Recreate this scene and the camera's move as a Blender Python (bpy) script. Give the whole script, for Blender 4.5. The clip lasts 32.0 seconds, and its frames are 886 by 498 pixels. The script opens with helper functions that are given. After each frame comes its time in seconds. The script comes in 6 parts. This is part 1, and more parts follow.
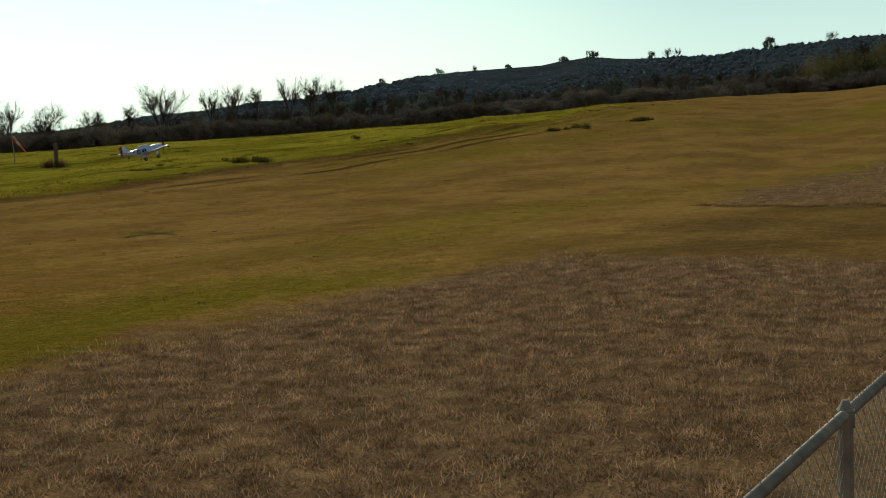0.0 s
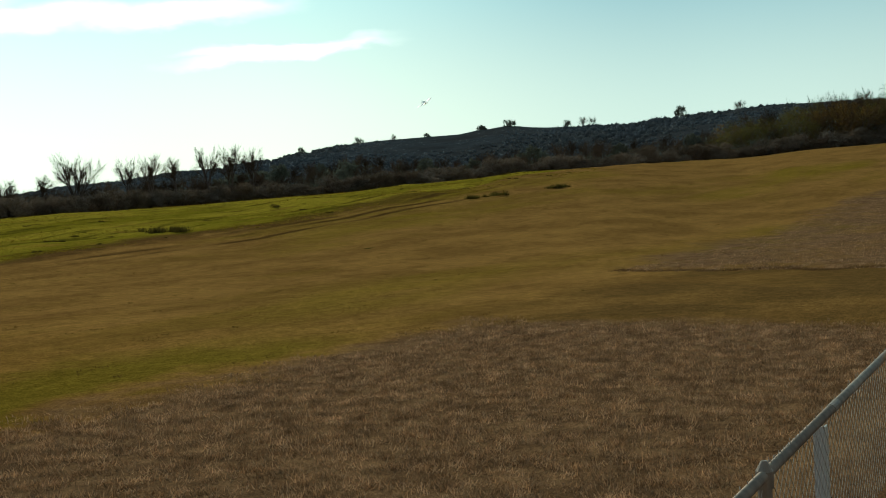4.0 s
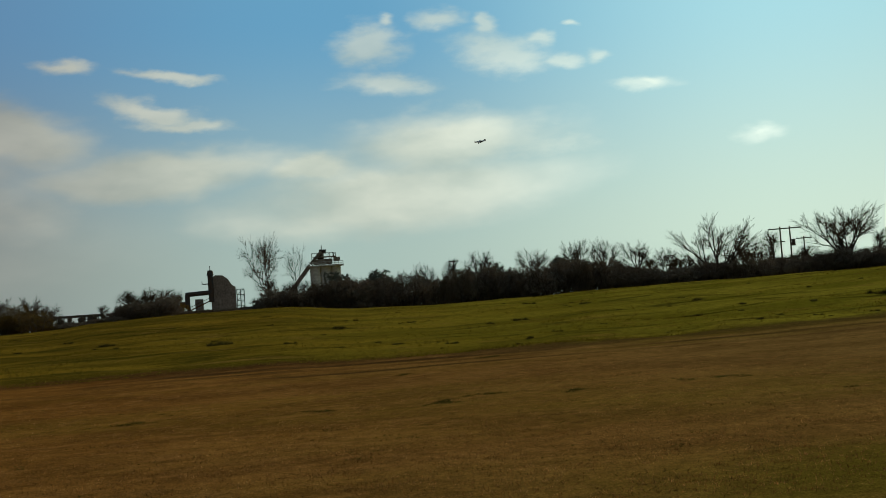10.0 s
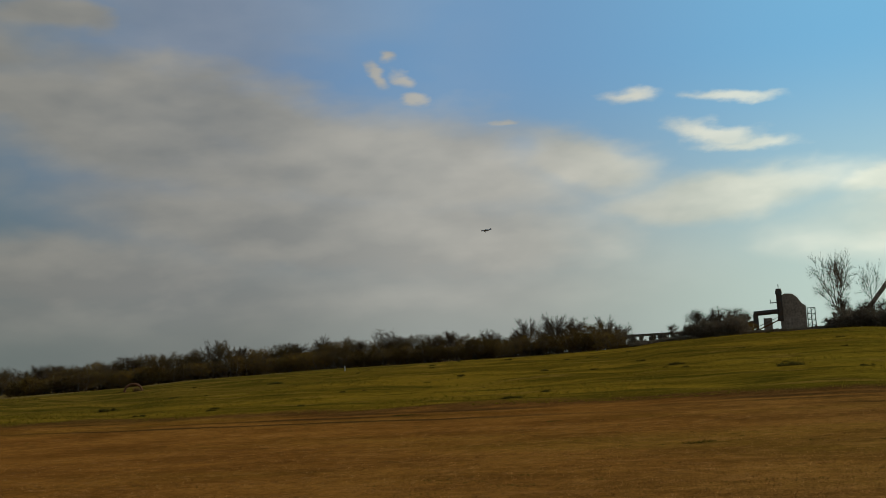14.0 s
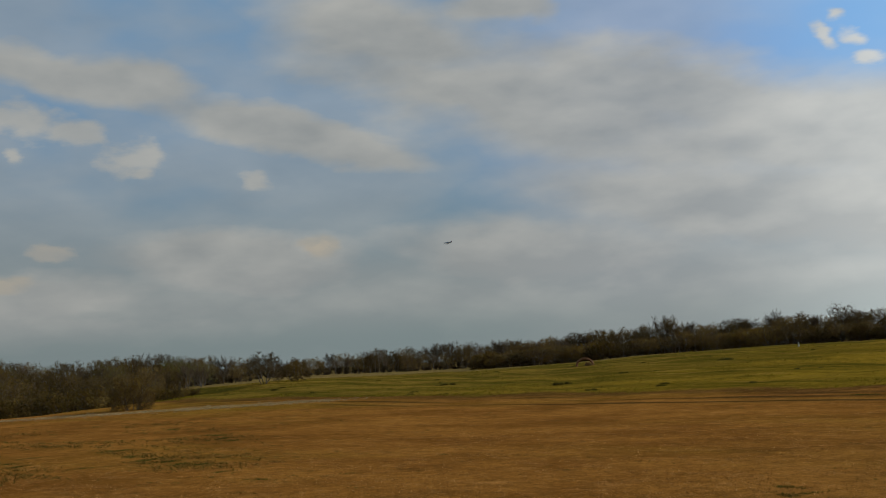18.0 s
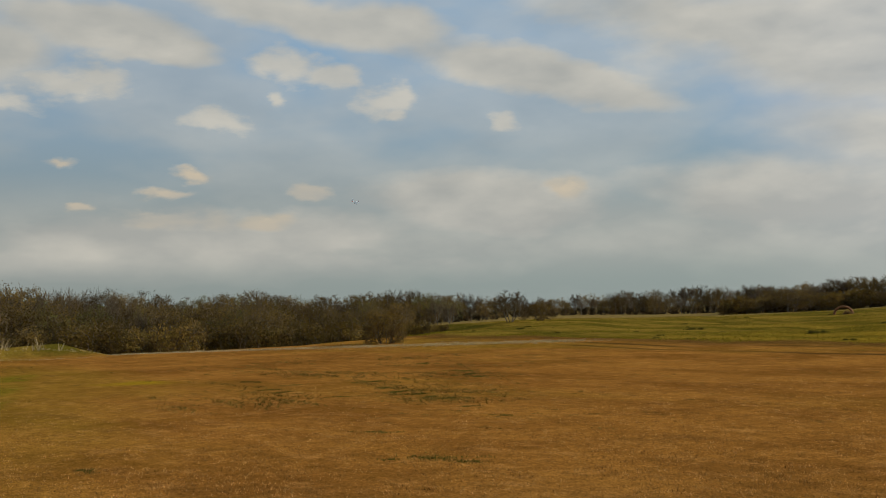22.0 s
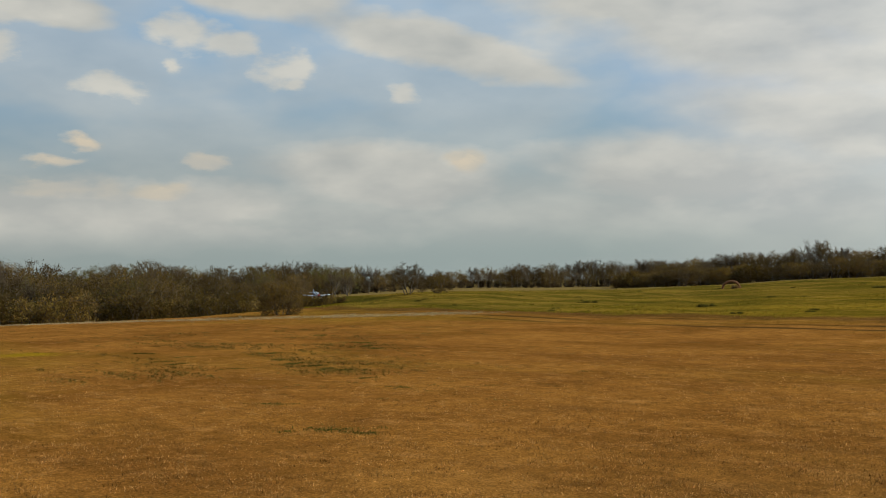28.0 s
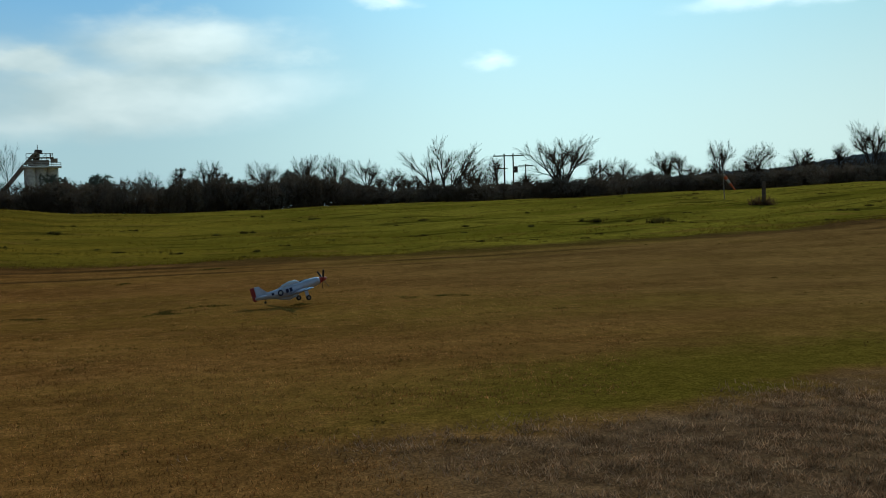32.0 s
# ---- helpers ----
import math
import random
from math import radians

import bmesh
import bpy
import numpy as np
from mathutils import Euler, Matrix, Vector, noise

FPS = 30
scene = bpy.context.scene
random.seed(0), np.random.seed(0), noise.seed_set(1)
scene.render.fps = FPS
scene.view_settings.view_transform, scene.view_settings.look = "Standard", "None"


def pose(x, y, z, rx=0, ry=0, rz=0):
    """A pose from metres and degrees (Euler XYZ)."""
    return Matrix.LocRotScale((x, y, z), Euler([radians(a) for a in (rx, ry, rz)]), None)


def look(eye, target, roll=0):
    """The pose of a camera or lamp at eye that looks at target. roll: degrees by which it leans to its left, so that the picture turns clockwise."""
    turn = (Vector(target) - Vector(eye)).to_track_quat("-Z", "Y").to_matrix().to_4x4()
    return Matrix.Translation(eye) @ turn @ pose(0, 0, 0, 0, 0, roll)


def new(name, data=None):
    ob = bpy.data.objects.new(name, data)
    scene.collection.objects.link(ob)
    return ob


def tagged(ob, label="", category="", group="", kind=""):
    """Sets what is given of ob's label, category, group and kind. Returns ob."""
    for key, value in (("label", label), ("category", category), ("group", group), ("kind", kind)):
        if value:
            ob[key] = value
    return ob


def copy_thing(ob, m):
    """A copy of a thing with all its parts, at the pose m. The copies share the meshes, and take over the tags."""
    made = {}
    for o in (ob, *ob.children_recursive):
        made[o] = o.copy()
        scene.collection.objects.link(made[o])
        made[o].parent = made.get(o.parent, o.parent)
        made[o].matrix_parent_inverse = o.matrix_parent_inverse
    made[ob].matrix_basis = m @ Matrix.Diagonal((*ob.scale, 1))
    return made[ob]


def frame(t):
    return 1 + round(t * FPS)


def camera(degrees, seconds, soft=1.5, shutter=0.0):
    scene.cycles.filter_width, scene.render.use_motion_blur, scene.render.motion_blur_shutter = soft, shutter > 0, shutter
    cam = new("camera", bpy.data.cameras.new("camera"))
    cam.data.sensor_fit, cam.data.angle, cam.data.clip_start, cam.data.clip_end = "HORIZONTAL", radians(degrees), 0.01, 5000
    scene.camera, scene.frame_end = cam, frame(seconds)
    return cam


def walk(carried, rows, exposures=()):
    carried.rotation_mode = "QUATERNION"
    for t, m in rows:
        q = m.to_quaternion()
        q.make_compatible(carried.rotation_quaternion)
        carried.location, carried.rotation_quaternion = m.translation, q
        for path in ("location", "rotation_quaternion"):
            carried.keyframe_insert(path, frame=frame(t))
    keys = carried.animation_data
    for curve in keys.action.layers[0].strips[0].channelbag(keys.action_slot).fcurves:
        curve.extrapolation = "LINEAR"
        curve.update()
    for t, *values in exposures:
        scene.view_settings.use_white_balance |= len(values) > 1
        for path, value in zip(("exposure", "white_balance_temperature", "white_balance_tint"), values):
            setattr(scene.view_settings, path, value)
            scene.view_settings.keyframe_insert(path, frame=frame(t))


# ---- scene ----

# ---- camera and its way ----
EYE = Vector((0.0, 0.0, 1.9))
cam = camera(43.1, 32.0, soft=1.0)


def aim(yaw, pitch, roll):
    """The camera's pose: yaw to the left of +y, pitch upwards, roll to its left, in degrees."""
    a, e = radians(yaw), radians(pitch)
    return look(EYE, EYE + Vector((-math.sin(a) * math.cos(e), math.cos(a) * math.cos(e), math.sin(e))), roll)


walk(cam, [(t, aim(y, p, r)) for t, y, p, r in (
    (0, -55.19, -5.49, -2.52),
    (0.5, -62.17, -3.48, -2.01),
    (1, -67.09, -1.02, -2.81),
    (1.5, -65.85, -2.06, -2.28),
    (2, -64.12, -2.53, -1.87),
    (2.5, -64.03, -2.89, -1.51),
    (4.5, -56.76, -2.64, -3.29),
    (5, -53.42, -3.62, -3.37),
    (5.5, -48.21, -3.58, -4.82),
    (6, -44.02, -2.95, -7.51),
    (6.5, -40.74, -1.92, -7.92),
    (7, -36.76, -0.76, -7.89),
    (7.5, -33.13, 0.03, -7.29),
    (8, -28.33, 0.74, -6.38),
    (8.5, -20.38, 1.79, -6.11),
    (9, -14.86, 2.53, -5.22),
    (9.5, -10.33, 2.83, -4.81),
    (10, -6.92, 2.72, -4.18),
    (10.5, -3.11, 2.37, -3.32),
    (11, 0.91, 2.66, -3.25),
    (11.5, 4.51, 3.13, -2.99),
    (12, 7.72, 3.31, -2.47),
    (12.5, 10.99, 3.75, -3.50),
    (13, 14.08, 4.65, -4.17),
    (13.5, 18.50, 4.46, -3.52),
    (14, 21.36, 5.63, -3.56),
    (14.5, 24.84, 5.82, -3.53),
    (16.5, 34.34, 6.50, -4.13),
    (17, 38.88, 5.92, -3.86),
    (17.5, 42.38, 6.00, -2.91),
    (18, 43.93, 5.73, -3.22),
    (18.5, 46.39, 5.47, -3.20),
    (19, 47.64, 4.61, -3.14),
    (19.5, 49.49, 4.20, -2.93),
    (20, 51.58, 3.81, -2.57),
    (20.5, 53.39, 3.75, -1.91),
    (21, 54.58, 3.52, -1.59),
    (21.5, 56.02, 3.23, -1.66),
    (22, 56.62, 3.23, -1.54),
    (22.5, 57.11, 3.07, -1.48),
    (23, 57.82, 2.85, -1.52),
    (23.5, 58.60, 2.56, -1.06),
    (24, 59.15, 1.79, -0.79),
    (24.5, 59.24, 1.81, -0.40),
    (26.5, 55.85, 0.75, -0.81),
    (27, 54.23, 0.51, -1.04),
    (27.5, 52.93, 1.16, -1.22),
    (28, 51.46, 1.69, -1.16),
    (28.5, 50.08, 1.93, -1.69),
    (29, 46.79, 1.62, -1.74),
    (29.5, 41.14, 0.63, -1.71),
    (30, 34.39, 0.54, -0.67),
    (30.5, 25.00, 0.48, -0.38),
    (31, 11.88, -0.34, -1.31),
    (31.5, -4.11, -1.48, -1.17),
    (32, -20.44, -2.27, -1.50),
)], exposures=(
    (0.0, -1.2, 6600, 5), (2.0, -1.2, 6600, 5), (6.0, -1.35, 6500, 3), (9.0, -1.98, 6350, 3), (10.0, -2.0, 6550, 5), (13.0, -1.78, 6800, 8), (17.0, -1.24, 6300, 8),
    (19.0, -1.0, 6400, 9), (23.0, -0.58, 6850, 9), (29.0, -0.48, 6650, 8), (30.0, -0.6, 6650, 8), (30.5, -0.62, 6850, 10), (31.0, -0.8, 7100, 12), (31.5, -1.4, 6000, 8), (32.0, -1.8, 5500, 5)))

# ---- sky and sun ----
SUN_AZ, SUN_EL = -40.0, 27.0      # to the right of +y, above the horizon
# clouds: bearing to the right of +y, height, half length, half height (degrees), tilt
WEST_BANKS = ((-45.6, 16.4, 8.2, 2.31, -16), (-31.9, 12.7, 10.5, 2.17, -14), (-35.4, 12.1, 12.7, 3.47, -14), (-52.5, 12.2, 5.6, 1.21, -16), (-62.5, 14.7, 7.8, 1.21, -12), (-51.1, 12.0, 7.3, 1.04, -15), (-41.7, 13.7, 10.9, 1.73, -12), (-58.6, 14.4, 3.7, 1.45, -17), (-29.9, 7.0, 11.3, 2.31, -11), (-41.1, 17.6, 3.5, 1.01, -1), (-73.6, 14.3, 5.0, 1.3, -5), (-68.0, 4.1, 11.9, 1.59, 0), (-38.7, 5.1, 8.5, 2.02, -5), (-54.6, 5.5, 7.2, 1.73, -5), (-79.7, 13.0, 5.1, 2.02, 0), (-70.5, 13.3, 3.4, 1.01, -5), (-66.5, 2.4, 16.8, 1.16, -1))
NORTH_BANKS = ((-23.1, 9.8, 9.6, 2.89, -7), (-13.8, 9.6, 3.7, 1.45, -22), (-22.5, 6.3, 9.4, 2.6, -6), (-7.7, 6.9, 5.3, 0.81, 0), (0.7, 7.2, 2.5, 0.75, 1), (8.4, 7.9, 5.4, 1.39, 0), (5.4, 5.7, 9.3, 1.73, 3), (-6.3, 6.9, 4.4, 0.98, 0), (-6.8, 7.3, 5.7, 1.16, 3))
WEST_PUFFS = ((-75.0, 11.5, 3.8, 0.92, -5), (-64.7, 12.6, 1.7, 0.87, -1), (-62.4, 12.1, 1.1, 0.64, -1), (-58.7, 11.1, 1.0, 0.98, -1), (-58.5, 10.0, 0.8, 0.4, -1), (-64.8, 11.0, 0.6, 0.4, 0), (-68.0, 9.8, 2.5, 0.64, -5), (-53.2, 9.5, 1.2, 0.75, -12), (-72.4, 13.2, 2.6, 0.87, -5), (-59.6, 10.7, 1.8, 1.1, -1), (-64.2, 12.5, 1.7, 0.98, -5), (-73.6, 11.7, 2.1, 0.98, -12), (-78.1, 10.4, 1.7, 0.52, 0), (-67.6, 9.8, 2.3, 0.69, -5), (-58.6, 10.9, 1.0, 1.16, -1), (-61.7, 12.1, 1.1, 0.64, -1))
LOW_PUFFS = ((-69.6, 7.3, 1.0, 0.4, -1), (-70.7, 6.3, 1.2, 0.32, 0), (-75.7, 7.7, 0.7, 0.23, 0), (-74.4, 5.5, 0.6, 0.23, 0), (-63.1, 6.3, 1.5, 0.58, -5), (-50.2, 6.0, 1.0, 0.58, -17), (-70.3, 5.0, 3.0, 0.58, -3), (-69.4, 7.3, 0.9, 0.35, 0), (-70.5, 6.3, 1.2, 0.26, 0), (-74.3, 5.5, 0.6, 0.23, 0), (-75.8, 7.6, 0.4, 0.17, 0), (-65.8, 5.0, 1.7, 0.46, -1))
NORTH_PUFFS = ((-24.5, 14.7, 0.4, 0.75, 27), (-23.6, 15.5, 0.5, 0.29, -4), (-23.0, 14.3, 0.7, 0.4, -18), (-22.4, 13.2, 1.0, 0.35, -3), (-11.2, 12.7, 1.7, 0.35, -5), (-6.3, 12.0, 1.9, 0.26, -7), (-7.3, 10.4, 2.4, 0.58, -15), (-5.0, 9.6, 1.1, 0.23, -5), (-17.8, 11.8, 0.8, 0.2, -4), (-7.2, 10.5, 2.0, 0.46, -7))
EAST_PUFFS = ((3.8, 13.3, 1.6, 1.1, 1), (4.9, 11.3, 2.4, 0.55, -6), (7.5, 14.2, 1.2, 0.52, -5), (10.8, 12.3, 2.4, 0.98, -10), (12.9, 12.9, 0.7, 0.38, -5), (9.9, 13.8, 0.6, 0.4, -5), (4.8, 14.4, 0.5, 0.4, -4), (13.9, 11.6, 1.0, 0.4, -5), (15.6, 11.8, 0.5, 0.35, -5), (17.9, 10.2, 1.7, 0.38, -2), (23.1, 7.3, 1.2, 0.4, -1), (14.4, 13.6, 0.4, 0.17, -5), (-5.8, 12.0, 1.6, 0.23, -4), (-5.9, 9.7, 2.2, 0.35, -4), (9.9, 8.1, 4.6, 1.21, -10), (1.4, 7.2, 3.1, 0.75, -7))
SUN_STREAKS = ((39.9, 9.9, 7.3, 0.58, 3), (52.8, 8.4, 4.8, 0.26, 0), (18.2, 10.3, 1.3, 0.38, -3), (23.3, 7.3, 1.1, 0.35, -5), (37.9, 9.7, 5.5, 0.52, 2), (50.1, 8.3, 3.2, 0.26, 2), (52.0, 8.1, 5.3, 0.35, 5), (46.1, 10.0, 5.5, 0.64, 3), (35.9, 10.1, 3.2, 0.58, 10), (51.6, 8.2, 4.7, 0.35, 5))
# colours by bearing: low and high clear sky, shaded and lit cloud
TINTS = ((-180, (5, 6, 7), (5, 7.5, 10), (5.5, 6, 6.2), (9.5, 9.3, 8.7)),
         (-85, (4.2, 5.2, 5.3), (4.3, 6.9, 10.0), (6.9, 7.1, 6.9), (10.3, 10.0, 9.1)),
         (-45, (4.7, 6.0, 6.1), (4.3, 7.5, 11.4), (7.2, 7.4, 7.2), (11.0, 10.7, 9.8)),
         (-33, (6.4, 7.3, 7.3), (5.4, 9.0, 15.5), (7.8, 8.1, 8.1), (12.2, 11.9, 11.0)),
         (-20, (11.6, 13.0, 12.8), (6.1, 12.2, 21.0), (12.3, 12.4, 11.9), (17.4, 17.0, 15.7)),
         (2, (20, 26, 24.5), (6.8, 17.8, 28.5), (22, 25, 22.5), (35, 36, 31)),
         (25, (31, 39, 34), (20, 36, 41), (33, 40, 37), (45, 51, 46)),
         (48, (29, 34, 29), (14.5, 27, 28.5), (33, 37, 35), (46, 50, 47)),
         (72, (20, 26, 24), (5.6, 13.6, 17.2), (20, 24, 24), (32, 37, 36)),
         (130, (6, 7.5, 8.5), (5, 8, 11), (6, 6.6, 7), (11, 11, 10)))


def build_sky():
    world = bpy.data.worlds.new("sky")
    scene.world = world
    world.use_nodes = True
    nt = world.node_tree
    nt.nodes.clear()
    N, L = nt.nodes.new, nt.links.new

    def math_node(op, a, b=None, c=None, clamp=False):
        n = N("ShaderNodeMath")
        n.operation, n.use_clamp = op, clamp
        for i, v in enumerate((a, b, c)):
            if v is None:
                continue
            if isinstance(v, (int, float)):
                n.inputs[i].default_value = v
            else:
                L(v, n.inputs[i])
        return n.outputs[0]

    def ramp(v, lo, hi, a=0.0, b=1.0):
        n = N("ShaderNodeMapRange")
        n.interpolation_type = "SMOOTHSTEP"
        L(v, n.inputs["Value"])
        for key, val in (("From Min", lo), ("From Max", hi), ("To Min", a), ("To Max", b)):
            n.inputs[key].default_value = val
        return n.outputs[0]

    def mix_of(f, a, b):
        n = N("ShaderNodeMix")
        n.data_type = "RGBA"
        if isinstance(f, float):
            n.inputs["Factor"].default_value = f
        else:
            L(f, n.inputs["Factor"])
        L(a, n.inputs["A"])
        L(b, n.inputs["B"])
        return n.outputs["Result"]

    sky = N("ShaderNodeTexSky")
    sky.sky_type, sky.sun_disc = "NISHITA", False
    sky.sun_elevation, sky.sun_rotation = radians(SUN_EL), radians(-SUN_AZ)
    sky.air_density, sky.dust_density, sky.ozone_density = 1.0, 1.2, 1.6
    co = N("ShaderNodeTexCoord")
    sep = N("ShaderNodeSeparateXYZ")
    L(co.outputs["Generated"], sep.inputs[0])
    x, y, z = sep.outputs
    bearing = math_node("MULTIPLY", math_node("ARCTAN2", x, y), 180 / math.pi)
    height = math_node("MULTIPLY", math_node("ARCSINE", z), 180 / math.pi)

    def fbm(scale, detail, rough, shift=(0, 0, 0), out="Fac"):
        m = N("ShaderNodeMapping")
        m.inputs["Location"].default_value = shift
        m.inputs["Scale"].default_value = (1, 1, 2.4)
        L(co.outputs["Generated"], m.inputs["Vector"])
        n = N("ShaderNodeTexNoise")
        n.inputs["Scale"].default_value, n.inputs["Detail"].default_value, n.inputs["Roughness"].default_value = scale, detail, rough
        L(m.outputs[0], n.inputs["Vector"])
        return n.outputs[out]

    def tint_of(k):
        n = N("ShaderNodeValToRGB")
        el = n.color_ramp.elements
        n.color_ramp.interpolation = "EASE"
        for i, row in enumerate(TINTS):
            e = el[i] if i < 2 else el.new(0.999)
            e.position = (row[0] + 180) / 360
            e.color = (*(c / 50 for c in row[k]), 1)
        L(math_node("MULTIPLY_ADD", bearing, 1 / 360, 0.5), n.inputs[0])
        v = N("ShaderNodeVectorMath")
        v.operation = "SCALE"
        v.inputs["Scale"].default_value = 50
        L(n.outputs[0], v.inputs[0])
        return v.outputs[0]

    # place in the sky, stirred so that cloud edges fray
    place = N("ShaderNodeCombineXYZ")
    stir, curl = N("ShaderNodeSeparateXYZ"), N("ShaderNodeSeparateXYZ")
    L(fbm(11.0, 3, 0.5, (3.1, 0.4, 1.2), "Color"), stir.inputs[0])
    L(fbm(48.0, 3, 0.55, (1.1, 2.4, 0.2), "Color"), curl.inputs[0])
    L(math_node("ADD", math_node("ADD", bearing, math_node("MULTIPLY_ADD", stir.outputs[0], 3.0, -1.5)), math_node("MULTIPLY_ADD", curl.outputs[0], 0.8, -0.4)), place.inputs[0])
    L(math_node("ADD", math_node("ADD", height, math_node("MULTIPLY_ADD", stir.outputs[1], 1.5, -0.75)), math_node("MULTIPLY_ADD", curl.outputs[1], 0.5, -0.25)), place.inputs[1])

    def field(rows, soft):
        """1 in the middle of a cloud, 0 at its rim, less outside."""
        best = None
        for u, v, a, b, tilt in rows:
            here = place.outputs[0]
            if best is not None:
                # each cloud follows the one before, which keeps the shader small
                step = N("ShaderNodeVectorMath")
                step.operation = "MULTIPLY_ADD"
                step.inputs[1].default_value = (1e-6, 1e-6, 1e-6)
                L(best, step.inputs[0])
                L(here, step.inputs[2])
                here = step.outputs[0]
            m = N("ShaderNodeMapping")
            m.vector_type = "TEXTURE"
            m.inputs["Location"].default_value = (u, v, 0)
            m.inputs["Rotation"].default_value = (0, 0, radians(tilt))
            m.inputs["Scale"].default_value = (a, b, 1)
            L(here, m.inputs["Vector"])
            n = N("ShaderNodeVectorMath")
            n.operation = "LENGTH"
            L(m.outputs[0], n.inputs[0])
            r = n.outputs["Value"]
            best = r if best is None else math_node("SMOOTH_MIN", best, r, soft)
        return math_node("SUBTRACT", 1.0, best)

    soft_billow = fbm(9.0, 4, 0.45, (0.4, 0.8, 0.1))
    soft_above = fbm(9.0, 4, 0.45, (0.4, 0.8, 0.18))
    billow = fbm(17.0, 4, 0.5, (0.6, 0.3, 0.2))
    above = fbm(17.0, 4, 0.5, (0.6, 0.3, 0.248))
    wide = fbm(5.0, 4, 0.5, (1.6, 2.3, 0.7))
    behind = math_node("MULTIPLY_ADD", wide, 5.0, -2.5)
    behind = math_node("ADD", behind, ramp(math_node("ABSOLUTE", bearing), 88, 110, -4.0, 0.0))
    bank = math_node("MAXIMUM", field(WEST_BANKS + NORTH_BANKS, 0.3), behind)
    bank = math_node("ADD", bank, math_node("ADD", math_node("MULTIPLY_ADD", soft_billow, 1.0, -0.5), math_node("MULTIPLY_ADD", wide, 0.7, -0.32)))
    low = field(LOW_PUFFS, 0.12)
    puff = math_node("ADD", math_node("MAXIMUM", field(WEST_PUFFS + NORTH_PUFFS + EAST_PUFFS, 0.45), low), math_node("MULTIPLY_ADD", fbm(34.0, 5, 0.58, (0.2, 0.9, 0.5)), 1.3, -0.65))
    streak = math_node("ADD", field(SUN_STREAKS, 0.15), math_node("MULTIPLY_ADD", billow, 0.5, -0.25))
    bank_a, puff_a, streak_a = ramp(bank, -0.45, 0.55, 0.0, 0.95), math_node("MULTIPLY", ramp(puff, -0.45, 0.75, 0.0, 0.9), ramp(bearing, -12, 4, 1.0, 0.72)), ramp(streak, -0.35, 1.0, 0.0, 0.9)
    alpha = math_node("MAXIMUM", math_node("MAXIMUM", bank_a, puff_a), streak_a)
    # a thin veil of high cloud away from the sun, thicker low down
    veil = math_node("MULTIPLY", ramp(wide, 0.36, 0.60, 0.04, 0.42), ramp(bearing, -14, -36))
    haze = math_node("MULTIPLY", ramp(height, 8.0, 3.5, 0.0, 0.7), ramp(bearing, -2, -22))
    alpha = math_node("MAXIMUM", alpha, math_node("MAXIMUM", veil, haze))
    alpha = math_node("MULTIPLY", alpha, ramp(height, 1.2, 3.4, 0.25, 1.0))
    # tops and thin rims catch the light, thick undersides are grey
    top = math_node("ADD", math_node("MULTIPLY", math_node("SUBTRACT", soft_billow, soft_above), 1.5), math_node("MULTIPLY", math_node("SUBTRACT", billow, above), 0.7))
    rim = math_node("MULTIPLY", ramp(bank, -0.2, 1.2, 0.46, 0.36), ramp(height, 3.0, 9.0, 0.35, 1.0))
    tone = math_node("ADD", math_node("ADD", rim, top), math_node("MULTIPLY", math_node("MAXIMUM", puff_a, streak_a), 0.40), clamp=True)
    lit = tint_of(4)
    glow = N("ShaderNodeVectorMath")
    glow.operation = "MULTIPLY"
    glow.inputs[1].default_value = (1.06, 0.93, 0.78)
    L(lit, glow.inputs[0])
    lit = mix_of(ramp(low, -0.3, 0.4), lit, glow.outputs[0])
    cloud = mix_of(tone, tint_of(3), lit)
    clear = mix_of(ramp(height, 2.0, 15.0), tint_of(1), tint_of(2))
    base = mix_of(0.9, sky.outputs[0], clear)
    calm = N("ShaderNodeVectorMath")
    calm.operation = "SCALE"
    L(mix_of(alpha, base, cloud), calm.inputs[0])
    L(ramp(height, 22, 45, 1.0, 0.55), calm.inputs["Scale"])
    bg = N("ShaderNodeBackground")
    bg.inputs["Strength"].default_value = 0.085
    L(calm.outputs[0], bg.inputs["Color"])
    out = N("ShaderNodeOutputWorld")
    L(bg.outputs[0], out.inputs["Surface"])


build_sky()
sun = new("sun", bpy.data.lights.new("sun", "SUN"))
sun.data.energy, sun.data.angle, sun.data.color = 4.8, radians(1.2), (1.0, 0.87, 0.68)
a_, e_ = radians(SUN_AZ), radians(SUN_EL)
sun.matrix_world = look((0, 0, 60), Vector((0, 0, 60)) - Vector((-math.sin(a_) * math.cos(e_), math.cos(a_) * math.cos(e_), math.sin(e_))))


